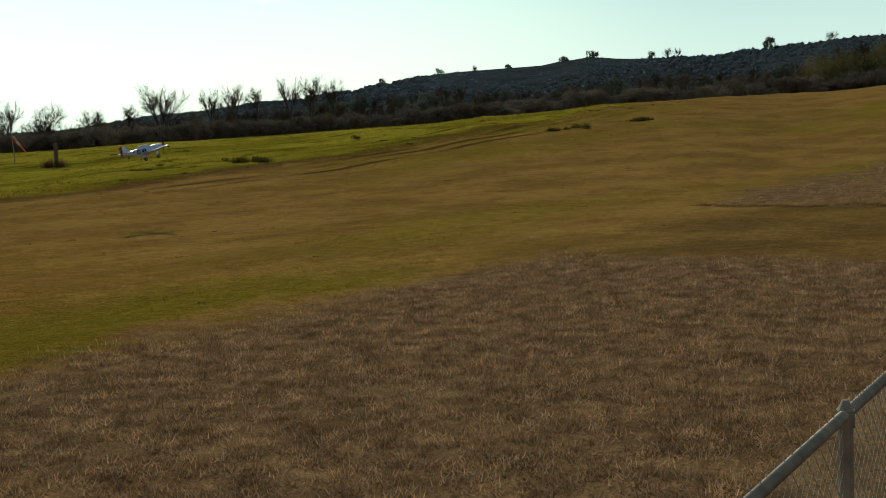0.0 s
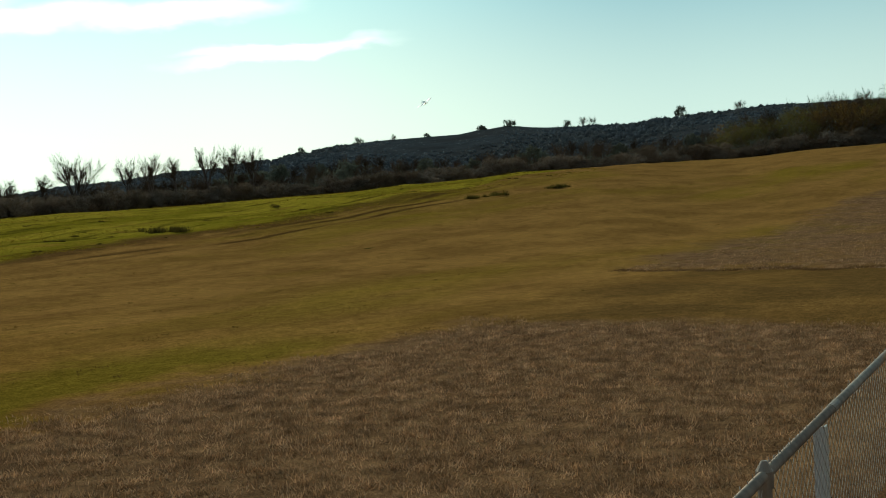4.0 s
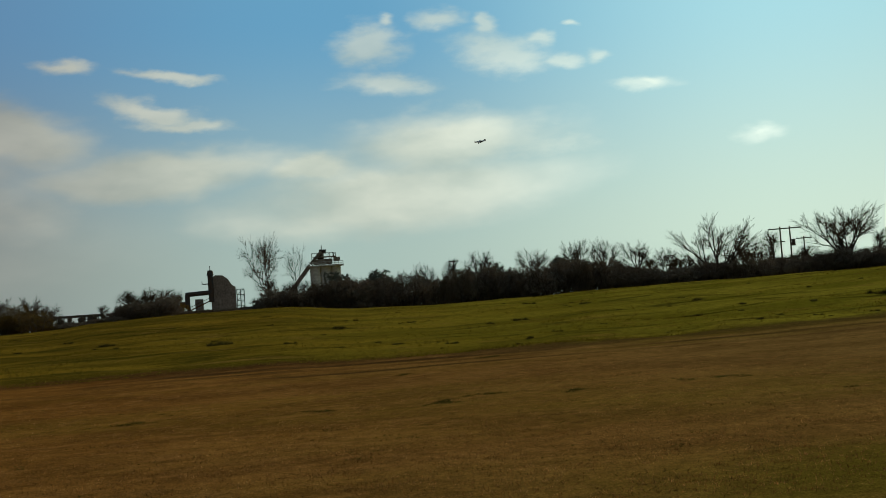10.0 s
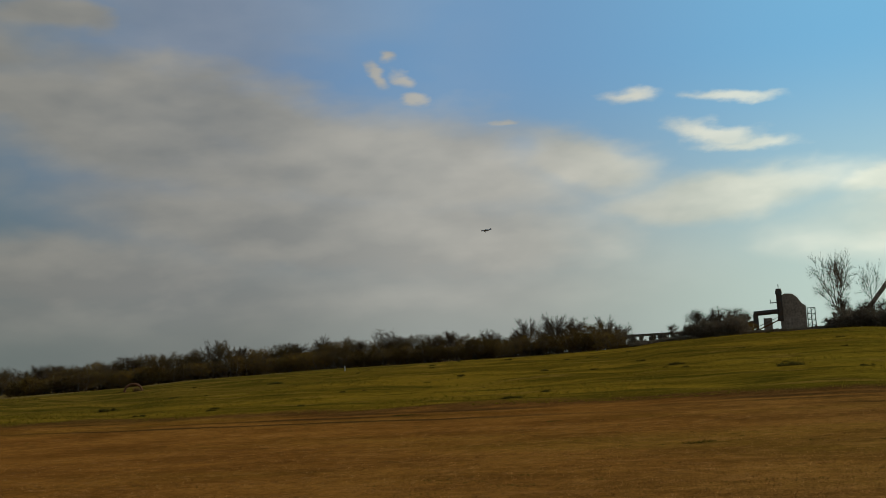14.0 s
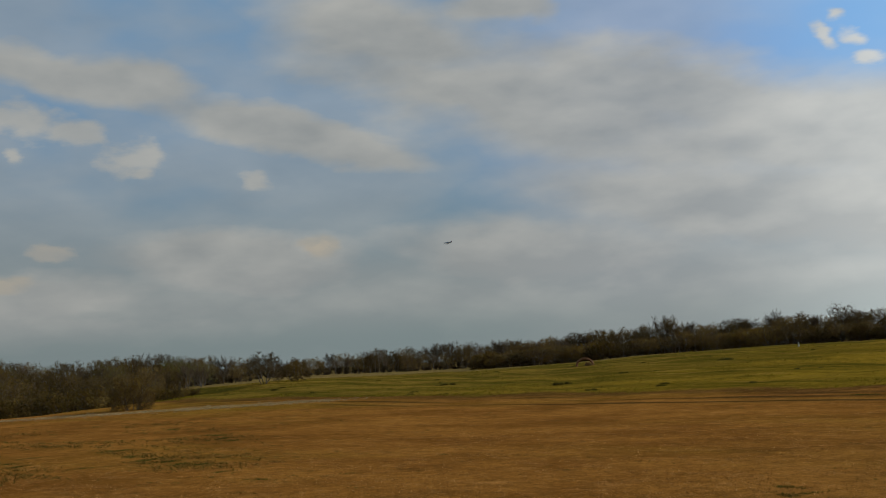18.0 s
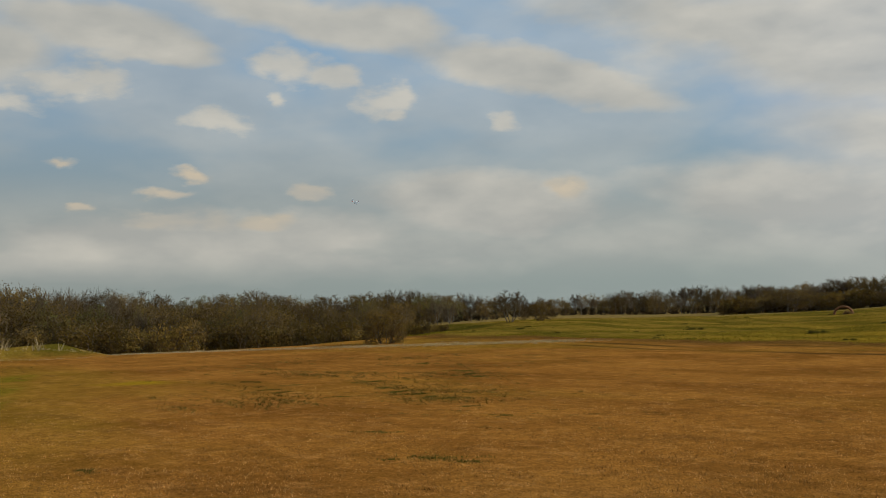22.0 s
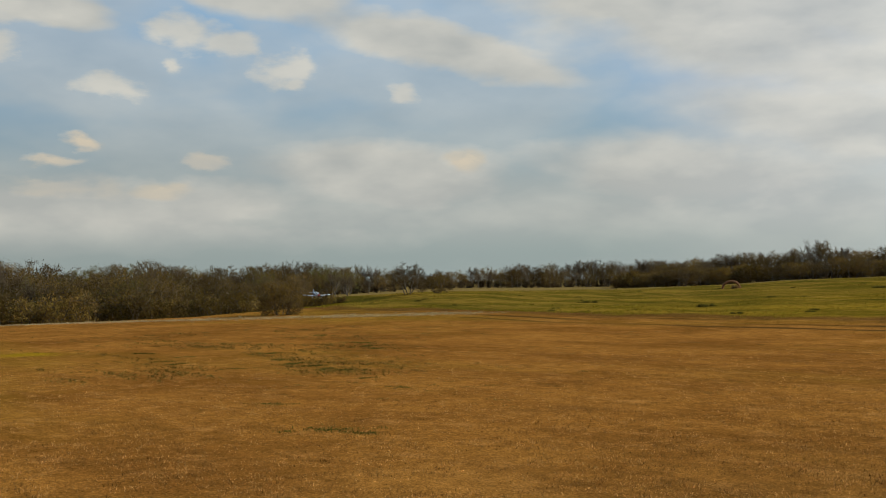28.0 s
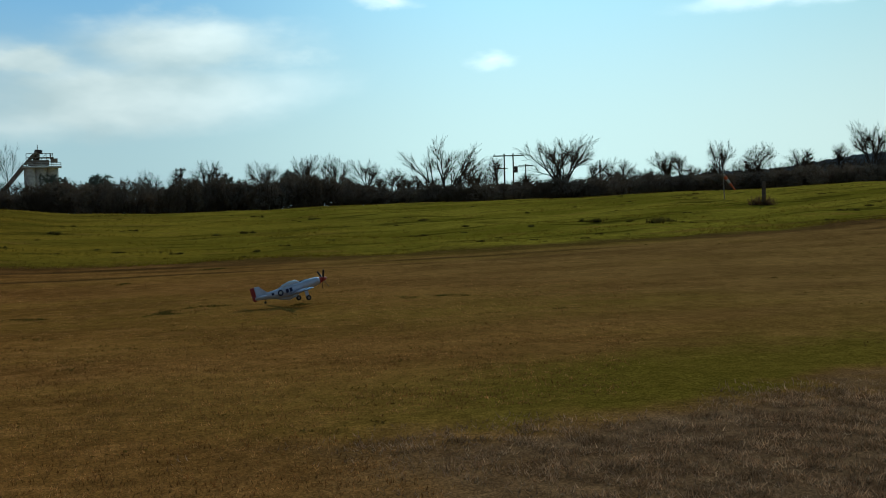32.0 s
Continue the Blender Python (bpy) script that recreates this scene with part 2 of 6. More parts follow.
# ---- materials ----
def material(name, base, rough=0.85, metal=0.0, grain=8.0, vary=0.25, bump=0.2, dist=0.02, coarse=0.6, other=None, rand=0.0, coord="Object", spec=0.3, trans=0.0, island=0.0):
    """A surface with colour variation at two scales and a fine relief. other: a second colour that the coarse noise blends in."""
    m = bpy.data.materials.new(name)
    m.use_nodes = True
    nt = m.node_tree
    N, L = nt.nodes.new, nt.links.new
    b = nt.nodes["Principled BSDF"]
    b.inputs["Roughness"].default_value, b.inputs["Metallic"].default_value = rough, metal
    b.inputs["Specular IOR Level"].default_value = spec
    co = N("ShaderNodeTexCoord")
    n1, n2 = N("ShaderNodeTexNoise"), N("ShaderNodeTexNoise")
    for n, sc, d in ((n1, grain, 4), (n2, coarse, 3)):
        n.inputs["Scale"].default_value, n.inputs["Detail"].default_value = sc, d
        L(co.outputs[coord], n.inputs["Vector"])
    mix = N("ShaderNodeMix")
    mix.data_type = "RGBA"
    r2 = N("ShaderNodeMapRange")
    r2.inputs["From Min"].default_value, r2.inputs["From Max"].default_value = 0.38, 0.62
    L(n2.outputs["Fac"], r2.inputs["Value"])
    L(r2.outputs[0], mix.inputs["Factor"])
    mix.inputs["A"].default_value = (*base, 1)
    mix.inputs["B"].default_value = (*(other or [c * (1 - 0.5 * vary) for c in base]), 1)
    hsv = N("ShaderNodeHueSaturation")
    L(mix.outputs["Result"], hsv.inputs["Color"])
    r1 = N("ShaderNodeMapRange")
    r1.inputs["From Min"].default_value, r1.inputs["From Max"].default_value = 0.3, 0.7
    r1.inputs["To Min"].default_value, r1.inputs["To Max"].default_value = 1 - vary, 1 + vary
    L(n1.outputs["Fac"], r1.inputs["Value"])
    val = r1.outputs[0]
    if rand or island:
        info = N("ShaderNodeNewGeometry" if island else "ShaderNodeObjectInfo")
        rand = rand or island
        rr = N("ShaderNodeMapRange")
        rr.inputs["To Min"].default_value, rr.inputs["To Max"].default_value = 1 - rand, 1 + rand
        L(info.outputs["Random Per Island" if island else "Random"], rr.inputs["Value"])
        mu = N("ShaderNodeMath")
        mu.operation = "MULTIPLY"
        L(val, mu.inputs[0])
        L(rr.outputs[0], mu.inputs[1])
        val = mu.outputs[0]
    L(val, hsv.inputs["Value"])
    L(hsv.outputs[0], b.inputs["Base Color"])
    if bump:
        bp = N("ShaderNodeBump")
        bp.inputs["Strength"].default_value, bp.inputs["Distance"].default_value = bump, dist
        L(n1.outputs["Fac"], bp.inputs["Height"])
        L(bp.outputs[0], b.inputs["Normal"])
    if trans:
        tr, mx = N("ShaderNodeBsdfTranslucent"), N("ShaderNodeMixShader")
        L(hsv.outputs[0], tr.inputs["Color"])
        mx.inputs[0].default_value = trans
        L(b.outputs[0], mx.inputs[1])
        L(tr.outputs[0], mx.inputs[2])
        L(mx.outputs[0], nt.nodes["Material Output"].inputs["Surface"])
    return m


def ground_material():
    """Mown brown grass, a rank green meadow beyond the strip, tall tan grass by the fence: one sheet, zones by place."""
    m = bpy.data.materials.new("field_grass")
    m.use_nodes = True
    nt = m.node_tree
    N, L = nt.nodes.new, nt.links.new
    b = nt.nodes["Principled BSDF"]
    b.inputs["Roughness"].default_value = 0.95
    b.inputs["Specular IOR Level"].default_value = 0.0
    co = N("ShaderNodeTexCoord")
    sep = N("ShaderNodeSeparateXYZ")
    L(co.outputs["Object"], sep.inputs[0])

    def mth(op, a, c=None, clamp=False):
        n = N("ShaderNodeMath")
        n.operation, n.use_clamp = op, clamp
        for i, v in enumerate((a, c)):
            if v is None:
                continue
            if isinstance(v, (int, float)):
                n.inputs[i].default_value = v
            else:
                L(v, n.inputs[i])
        return n.outputs[0]

    def noise_of(scale, detail=4, rough=0.55, stretch=(1, 1, 1)):
        mp = N("ShaderNodeMapping")
        mp.inputs["Scale"].default_value = stretch
        L(co.outputs["Object"], mp.inputs["Vector"])
        n = N("ShaderNodeTexNoise")
        n.inputs["Scale"].default_value, n.inputs["Detail"].default_value, n.inputs["Roughness"].default_value = scale, detail, rough
        L(mp.outputs[0], n.inputs["Vector"])
        return n.outputs["Fac"]

    def ramp(v, lo, hi, a=0.0, c=1.0):
        n = N("ShaderNodeMapRange")
        n.interpolation_type = "SMOOTHSTEP"
        L(v, n.inputs["Value"])
        for key, val in (("From Min", lo), ("From Max", hi), ("To Min", a), ("To Max", c)):
            n.inputs[key].default_value = val
        return n.outputs[0]

    def blend(f, a, c):
        n = N("ShaderNodeMix")
        n.data_type = "RGBA"
        L(f, n.inputs["Factor"])
        for key, v in (("A", a), ("B", c)):
            if isinstance(v, tuple):
                n.inputs[key].default_value = (*v, 1)
            else:
                L(v, n.inputs[key])
        return n.outputs["Result"]

    x, y = sep.outputs[0], sep.outputs[1]
    wob = mth("MULTIPLY", mth("SUBTRACT", noise_of(0.12, 4, 0.6), 0.5), 7.0)
    fine = mth("MULTIPLY", mth("SUBTRACT", noise_of(0.9, 3), 0.5), 2.0)
    ye = mth("ADD", mth("ADD", y, wob), fine)
    xe = mth("ADD", mth("ADD", x, wob), fine)
    # mown strip: straw and bare soil, olive where the grass greens up
    east = ramp(mth("ADD", x, mth("MULTIPLY", wob, 2.0)), -14.0, 20.0)
    lay = ramp(noise_of(0.3, 6, 0.65, (0.7, 1.1, 1)), 0.36, 0.64)
    straw = blend(east, blend(lay, STRAW_A, STRAW_B), blend(lay, EAST_A, EAST_B))
    olive = ramp(noise_of(0.045, 4, 0.6, (0.55, 1.7, 1)), 0.46, 0.66, 0.0, 0.75)
    olive = mth("MULTIPLY", olive, ramp(x, 4.0, 22.0, 0.5, 1.0))
    strip = blend(olive, straw, OLIVE)
    soil = ramp(noise_of(0.6, 6, 0.7, (0.6, 1.2, 1)), 0.56, 0.72, 0.0, 0.35)
    strip = blend(soil, strip, SOIL)
    # bleached streaks of straw left by the mower
    pale = ramp(noise_of(1.5, 5, 0.7, (0.7, 1.0, 1)), 0.50, 0.70, 0.0, 0.3)
    strip = blend(mth("MULTIPLY", pale, ramp(x, 22.0, 2.0, 0.15, 1.0)), strip, BLEACHED)
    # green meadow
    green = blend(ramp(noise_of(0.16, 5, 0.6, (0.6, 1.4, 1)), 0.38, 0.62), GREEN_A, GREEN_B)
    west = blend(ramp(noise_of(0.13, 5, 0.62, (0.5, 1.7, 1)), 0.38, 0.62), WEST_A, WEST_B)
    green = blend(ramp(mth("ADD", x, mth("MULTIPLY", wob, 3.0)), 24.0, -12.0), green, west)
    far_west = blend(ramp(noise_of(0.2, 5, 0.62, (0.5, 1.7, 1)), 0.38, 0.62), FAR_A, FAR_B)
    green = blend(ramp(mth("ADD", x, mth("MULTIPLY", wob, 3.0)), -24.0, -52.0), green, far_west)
    # dark dashes painted in for the shadows of tussocks
    dark = ramp(noise_of(0.42, 5, 0.65, (0.35, 1.6, 1)), 0.52, 0.64, 0.0, 0.8)
    green = blend(dark, green, (0.068, 0.054, 0.008))
    green = blend(ramp(noise_of(0.5, 4, 0.6, (0.5, 1.6, 1)), 0.55, 0.72, 0.0, 0.7), green, GREEN_DRY)
    edge_y = mth("ADD", ye, ramp(x, 20.0, 110.0, 0.0, -6.0))
    meadow = mth("MULTIPLY", ramp(edge_y, 37.0, 38.6), ramp(xe, 118.0, 95.0))
    meadow = mth("MULTIPLY", meadow, ramp(mth("ADD", xe, mth("MULTIPLY", mth("SUBTRACT", y, 36.0), 2.4)), -66.0, -56.0))
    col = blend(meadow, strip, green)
    # bare lip between strip and meadow, the shade along its edge painted in too
    lip = mth("MULTIPLY", ramp(edge_y, 35.6, 37.0), ramp(edge_y, 39.0, 37.4))
    lip = mth("MULTIPLY", lip, ramp(xe, 85.0, 60.0, 0.0, 0.6))
    col = blend(lip, col, SOIL)
    # worn wheel lines along the strip's edge
    for row, w in ((35.9, 0.45), (34.4, 0.35), (32.6, 0.3)):
        near_row = mth("ABSOLUTE", mth("SUBTRACT", mth("ADD", y, mth("ADD", ramp(x, 20.0, 110.0, 0.0, -6.0), mth("MULTIPLY", wob, 0.35))), row))
        line = mth("MULTIPLY", ramp(near_row, w * 1.6, w * 0.5), ramp(noise_of(0.3, 3, 0.5, (0.25, 1, 1)), 0.40, 0.60, 0.0, 0.85))
        col = blend(mth("MULTIPLY", line, ramp(xe, 90.0, 60.0)), col, SOIL)
    # pale dry fringe at the foot of the trees, one yellow patch of weeds in the strip
    off = mth("SQRT", mth("ADD", mth("MULTIPLY", x, x), mth("MULTIPLY", y, y)))
    dry = mth("MULTIPLY", ramp(mth("ADD", off, fine), 97.0, 103.0, 0.0, 0.7), ramp(x, -8.0, -24.0))
    col = blend(mth("MULTIPLY", dry, ramp(y, 30.0, 44.0)), col, (0.24, 0.155, 0.06))
    px, py = mth("SUBTRACT", x, YELLOW_SPOT[0]), mth("SUBTRACT", y, YELLOW_SPOT[1])
    spot_r = mth("SQRT", mth("ADD", mth("MULTIPLY", px, px), mth("MULTIPLY", py, py)))
    col = blend(ramp(mth("ADD", spot_r, fine), 1.7, 0.2, 0.0, 0.6), col, (0.30, 0.19, 0.006))
    # green bank at the far west
    bank = mth("MULTIPLY", ramp(mth("ADD", x, fine), -59.0, -62.0), ramp(mth("ADD", y, fine), 19.5, 17.5))
    col = blend(bank, col, green)
    # old track that has greened over, running off to the west
    aside = mth("ABSOLUTE", mth("SUBTRACT", mth("ADD", y, mth("MULTIPLY", fine, 0.4)), mth("ADD", mth("MULTIPLY", x, -0.292), -2.9)))
    track = mth("MULTIPLY", ramp(aside, 1.0, 0.25), ramp(mth("ABSOLUTE", mth("ADD", x, 32.0)), 13.0, 9.0))
    col = blend(mth("MULTIPLY", track, ramp(noise_of(0.3, 4, 0.6), 0.36, 0.58, 0.15, 0.85)), col, RIM_GREEN)
    # tall dormant grass by the fence and beyond the cross path
    near = mth("MULTIPLY", mth("MULTIPLY", ramp(ye, 9.4, 8.2), ramp(xe, 16.4, 15.0)), ramp(xe, 0.8, 4.6))
    far = mth("MULTIPLY", mth("MULTIPLY", ramp(ye, 12.4, 10.2), ramp(xe, 26.8, 29.6)), ramp(noise_of(0.35, 4, 0.6), 0.34, 0.6, 0.55, 1.0))
    tan = mth("MAXIMUM", near, far)
    tans = blend(ramp(noise_of(1.3, 5, 0.65), 0.36, 0.66), TAN_A, TAN_B)
    col = blend(tan, col, tans)
    # greener growth along the rim of the tall grass, bare brown earth inside the fence
    rim = mth("MULTIPLY", mth("MULTIPLY", ramp(ye, 8.8, 9.6), ramp(ye, 13.0, 10.4)), ramp(xe, 15.0, 11.0, 0.0, 0.75))
    col = blend(mth("MULTIPLY", rim, ramp(xe, 1.0, 6.0)), col, RIM_GREEN)
    worn = mth("MULTIPLY", mth("MULTIPLY", ramp(xe, 14.5, 17.0), ramp(xe, 29.5, 26.0)), ramp(ye, 10.5, 7.5))
    col = blend(mth("MULTIPLY", worn, ramp(noise_of(0.4, 4, 0.6), 0.34, 0.6, 0.45, 0.9)), col, WORN)
    inside = mth("MULTIPLY", ramp(mth("ADD", y, mth("MULTIPLY", fine, 0.3)), 1.35, 0.85), ramp(x, 1.0, 4.0, 0.0, 0.85))
    col = blend(inside, col, blend(ramp(noise_of(2.2, 5, 0.65), 0.40, 0.62), EARTH, TAN_B))
    # blade-scale speckle
    sp = noise_of(14.0, 4, 0.7)
    sp2 = noise_of(3.0, 4, 0.65)
    sp3 = noise_of(46.0, 3, 0.7)
    pock = ramp(noise_of(1.3, 6, 0.72, (0.8, 1.2, 1)), 0.58, 0.72, 1.0, 0.76)
    hsv = N("ShaderNodeHueSaturation")
    speckle = mth("MULTIPLY", ramp(sp, 0.3, 0.7, 0.76, 1.24), ramp(sp2, 0.3, 0.7, 0.84, 1.16))
    speckle = mth("MULTIPLY", speckle, ramp(sp3, 0.3, 0.7, 0.55, 1.45))
    clod = ramp(noise_of(5.5, 5, 0.7), 0.56, 0.70, 1.0, 0.74)
    speckle = mth("MULTIPLY", speckle, clod)
    L(mth("MULTIPLY", speckle, pock), hsv.inputs["Value"])
    L(col, hsv.inputs["Color"])
    L(hsv.outputs[0], b.inputs["Base Color"])
    bp = N("ShaderNodeBump")
    bp.inputs["Strength"].default_value, bp.inputs["Distance"].default_value = 0.25, 0.05
    L(mth("ADD", sp, mth("MULTIPLY", sp2, 1.5)), bp.inputs["Height"])
    L(bp.outputs[0], b.inputs["Normal"])
    return m


STRAW_A, STRAW_B = (0.325, 0.130, 0.026), (0.21, 0.080, 0.016)
EAST_A, EAST_B = (0.31, 0.166, 0.046), (0.215, 0.113, 0.031)
OLIVE, SOIL = (0.200, 0.143, 0.012), (0.070, 0.036, 0.014)
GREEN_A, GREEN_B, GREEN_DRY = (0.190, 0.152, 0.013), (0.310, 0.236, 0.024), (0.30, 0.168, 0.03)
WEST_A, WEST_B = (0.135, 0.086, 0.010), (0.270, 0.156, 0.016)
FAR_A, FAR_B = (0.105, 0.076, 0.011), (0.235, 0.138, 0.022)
TAN_A, TAN_B = (0.24, 0.135, 0.064), (0.14, 0.076, 0.037)
YELLOW_SPOT = (-33.5, 10.9)
BLEACHED = (0.50, 0.225, 0.066)
WORN = (0.135, 0.076, 0.024)
RIM_GREEN, EARTH = (0.145, 0.112, 0.010), (0.085, 0.042, 0.014)

M_GROUND = ground_material()
M_BARK = material("bark", (0.13, 0.105, 0.085), 0.9, grain=6, vary=0.35, bump=0.4, rand=0.3, spec=0.0)
M_TWIG = material("twigs", (0.14, 0.10, 0.066), 0.9, grain=3, vary=0.3, bump=0, rand=0.35, spec=0.0)
M_BUD = material("budding_leaves", (0.170, 0.104, 0.026), 0.8, grain=1.5, vary=0.35, bump=0, rand=0.5, other=(0.115, 0.074, 0.03), spec=0.0, trans=0.5)
M_FARWOOD = material("far_twigs", (0.098, 0.070, 0.040), 0.85, grain=0.8, vary=0.3, bump=0, other=(0.085, 0.062, 0.034), coarse=0.12, spec=0.0, trans=0.5)
M_BRUSH = material("brush_leaves", (0.205, 0.165, 0.12), 0.85, grain=1.2, vary=0.35, bump=0, rand=0.3, other=(0.20, 0.155, 0.115), spec=0.0, trans=0.25)
# dark leaves lightened: haze over the foot of the ridge is in the colour
M_CEDAR = material("hazed_evergreen_leaves", (0.185, 0.20, 0.15), 0.8, grain=1.2, vary=0.35, bump=0, rand=0.25, spec=0.0, trans=0.2)
M_LEAF = material("spring_leaves", (0.175, 0.168, 0.032), 0.75, grain=1.2, vary=0.35, bump=0, rand=0.25, other=(0.13, 0.11, 0.035), spec=0.0, trans=0.55)
M_WEED = material("weed_leaves", (0.115, 0.092, 0.020), 0.85, grain=9, vary=0.35, bump=0, rand=0.3, spec=0.0, trans=0.4)
M_TICK = material("coarse_grass", (0.20, 0.122, 0.028), 0.9, grain=9, vary=0.35, bump=0, spec=0.0, trans=0.4)
M_DEAD = material("dead_stalks", (0.23, 0.135, 0.06), 0.9, grain=9, vary=0.35, bump=0, rand=0.2, spec=0.0, trans=0.4)
M_STRAW = material("straw_blades", (0.50, 0.315, 0.175), 0.9, grain=3, vary=0.4, bump=0, other=(0.30, 0.175, 0.088), coarse=5.0, island=0.55, spec=0.0, trans=0.3)
M_STUBBLE = material("stubble_blades", (0.55, 0.28, 0.09), 0.9, grain=3, vary=0.4, bump=0, other=(0.22, 0.095, 0.026), coarse=5.0, island=0.7, spec=0.0, trans=0.3)
M_MEADOW = material("meadow_blades", (0.20, 0.146, 0.012), 0.85, grain=2, vary=0.3, bump=0, island=0.45, other=(0.24, 0.165, 0.022), coarse=0.25, spec=0.0, trans=0.4)
M_PALE = material("pale_dry_grass", (0.46, 0.34, 0.19), 0.9, grain=3, vary=0.3, bump=0, island=0.4, spec=0.0, trans=0.3)
M_RUSTY = material("rusty_steel", (0.24, 0.10, 0.045), 0.8, 0.2, grain=12, vary=0.3, bump=0.1)
# pale blue-grey crowns: the haze of distance is put into the base colour
M_HAZY_HILL = material("hazy_hill_crowns", (0.165, 0.195, 0.212), 0.95, grain=0.12, vary=0.25, bump=0.0, coarse=0.018, other=(0.175, 0.195, 0.195), spec=0.0, trans=0.6)
# far darker than the crowns: shade between the trees is put into this colour
M_SHADED_FLOOR = material("shaded_woodland_floor", (0.046, 0.056, 0.062), 0.95, grain=0.12, vary=0.25, bump=0.0, coarse=0.018, other=(0.044, 0.048, 0.05), spec=0.0)
M_STEEL = material("galvanised_steel", (0.36, 0.30, 0.225), 0.55, 0.25, grain=18, vary=0.25, bump=0.08, dist=0.004, other=(0.24, 0.19, 0.14))
M_WIRE = material("fence_wire", (0.42, 0.39, 0.33), 0.5, 0.2, grain=18, vary=0.2, bump=0)
M_DARK = material("dark_steel", (0.085, 0.072, 0.064), 0.6, 0.3, grain=10, vary=0.3, bump=0.1, other=(0.10, 0.06, 0.04))
M_CONC = material("pale_concrete", (0.70, 0.68, 0.63), 0.85, grain=1.2, vary=0.2, bump=0.1, coarse=0.2, other=(0.56, 0.54, 0.50))
# weathered cladding, lightened in its colour for haze over the distance
M_RUST = material("hazed_weathered_cladding", (0.36, 0.29, 0.24), 0.8, 0.1, grain=1.5, vary=0.3, bump=0.1, coarse=0.3, other=(0.27, 0.215, 0.18))
M_WOOD = material("weathered_wood", (0.13, 0.095, 0.07), 0.9, grain=5, vary=0.35, bump=0.3)
M_WHITE = material("white_plastic", (0.55, 0.55, 0.51), 0.5, grain=6, vary=0.08, bump=0.03, other=(0.45, 0.45, 0.42))
M_ORANGE = material("orange_cloth", (0.75, 0.16, 0.06), 0.8, grain=9, vary=0.15, bump=0.05)
M_RUBBER = material("black_rubber", (0.02, 0.02, 0.02), 0.75, grain=20, vary=0.2, bump=0.1, dist=0.003)
M_SIGN = material("faded_sign_board", (0.44, 0.28, 0.13), 0.75, grain=6, vary=0.2, bump=0.03, other=(0.36, 0.22, 0.10))
M_SIGNINK = material("faded_sign_print", (0.20, 0.115, 0.05), 0.8, grain=9, vary=0.2, bump=0)
M_SILVER = material("silver_paint", (0.52, 0.56, 0.66), 0.3, 0.45, grain=9, vary=0.08, bump=0.02, dist=0.002, coarse=3, other=(0.45, 0.49, 0.58))
M_RED = material("red_paint", (0.36, 0.03, 0.022), 0.4, grain=9, vary=0.1, bump=0, other=(0.29, 0.028, 0.022))
M_NAVY = material("navy_paint", (0.02, 0.025, 0.07), 0.45, grain=9, vary=0.1, bump=0)
M_BLACKP = material("black_paint", (0.018, 0.018, 0.02), 0.45, grain=9, vary=0.1, bump=0)


# ---- building helpers ----
def mesh_of(name, verts, faces, mat, smooth=False):
    me = bpy.data.meshes.new(name)
    me.from_pydata([tuple(v) for v in verts], [], faces)
    me.materials.append(mat)
    if smooth:
        me.polygons.foreach_set("use_smooth", [True] * len(me.polygons))
    me.update()
    return me


def link(name, me, parent=None, at=None, label=""):
    ob = new(name, me)
    if parent is not None:
        ob.parent = parent
    if at is not None:
        ob.matrix_basis = at
    if label:
        ob["label"] = label
    return ob


def part(name, bm, mat, parent=None, label="", smooth=False, at=None):
    me = bpy.data.meshes.new(name)
    bm.to_mesh(me)
    bm.free()
    me.materials.append(mat)
    if smooth:
        me.polygons.foreach_set("use_smooth", [True] * len(me.polygons))
    return link(name, me, parent, at, label)


def box(bm, size, at=(0, 0, 0), turn=None, bevel=0.0):
    g = bmesh.ops.create_cube(bm, size=1)
    bmesh.ops.scale(bm, vec=size, verts=g["verts"])
    if bevel:
        es = list({e for v in g["verts"] for e in v.link_edges})
        r = bmesh.ops.bevel(bm, geom=es, offset=bevel, segments=2, affect="EDGES", profile=0.5)
        vs = list({v for f in r["faces"] for v in f.verts} | {v for v in g["verts"] if v.is_valid})
    else:
        vs = g["verts"]
    if turn is not None:
        bmesh.ops.transform(bm, matrix=turn.to_4x4(), verts=vs)
    bmesh.ops.translate(bm, vec=at, verts=vs)


def tube(bm, a, b, r, r2=None, n=10):
    a, b = Vector(a), Vector(b)
    d = b - a
    g = bmesh.ops.create_cone(bm, cap_ends=True, segments=n, radius1=r, radius2=r if r2 is None else r2, depth=d.length)
    m = Matrix.Translation((a + b) / 2) @ d.to_track_quat("Z", "Y").to_matrix().to_4x4()
    bmesh.ops.transform(bm, matrix=m, verts=g["verts"])


def boxes(*specs, bevel=0.0):
    bm = bmesh.new()
    for s in specs:
        box(bm, *s, bevel=bevel) if len(s) < 3 else box(bm, s[0], s[1], s[2], bevel)
    return bm


def tubes(*specs, n=10):
    bm = bmesh.new()
    for s in specs:
        tube(bm, *s, n=n)
    return bm


def empty(name, at=None):
    ob = new(name)
    if at is not None:
        ob.matrix_basis = at
    return ob


# ---- the lie of the land ----
def sm(t):
    t = min(1.0, max(0.0, t))
    return t * t * (3 - 2 * t)


def table(rows, v):
    """Smooth steps between rows of (place, value)."""
    if v <= rows[0][0]:
        return rows[0][1]
    for (a, e), (b, f) in zip(rows, rows[1:]):
        if v <= b:
            return e + (f - e) * sm((v - a) / (b - a))
    return rows[-1][1]


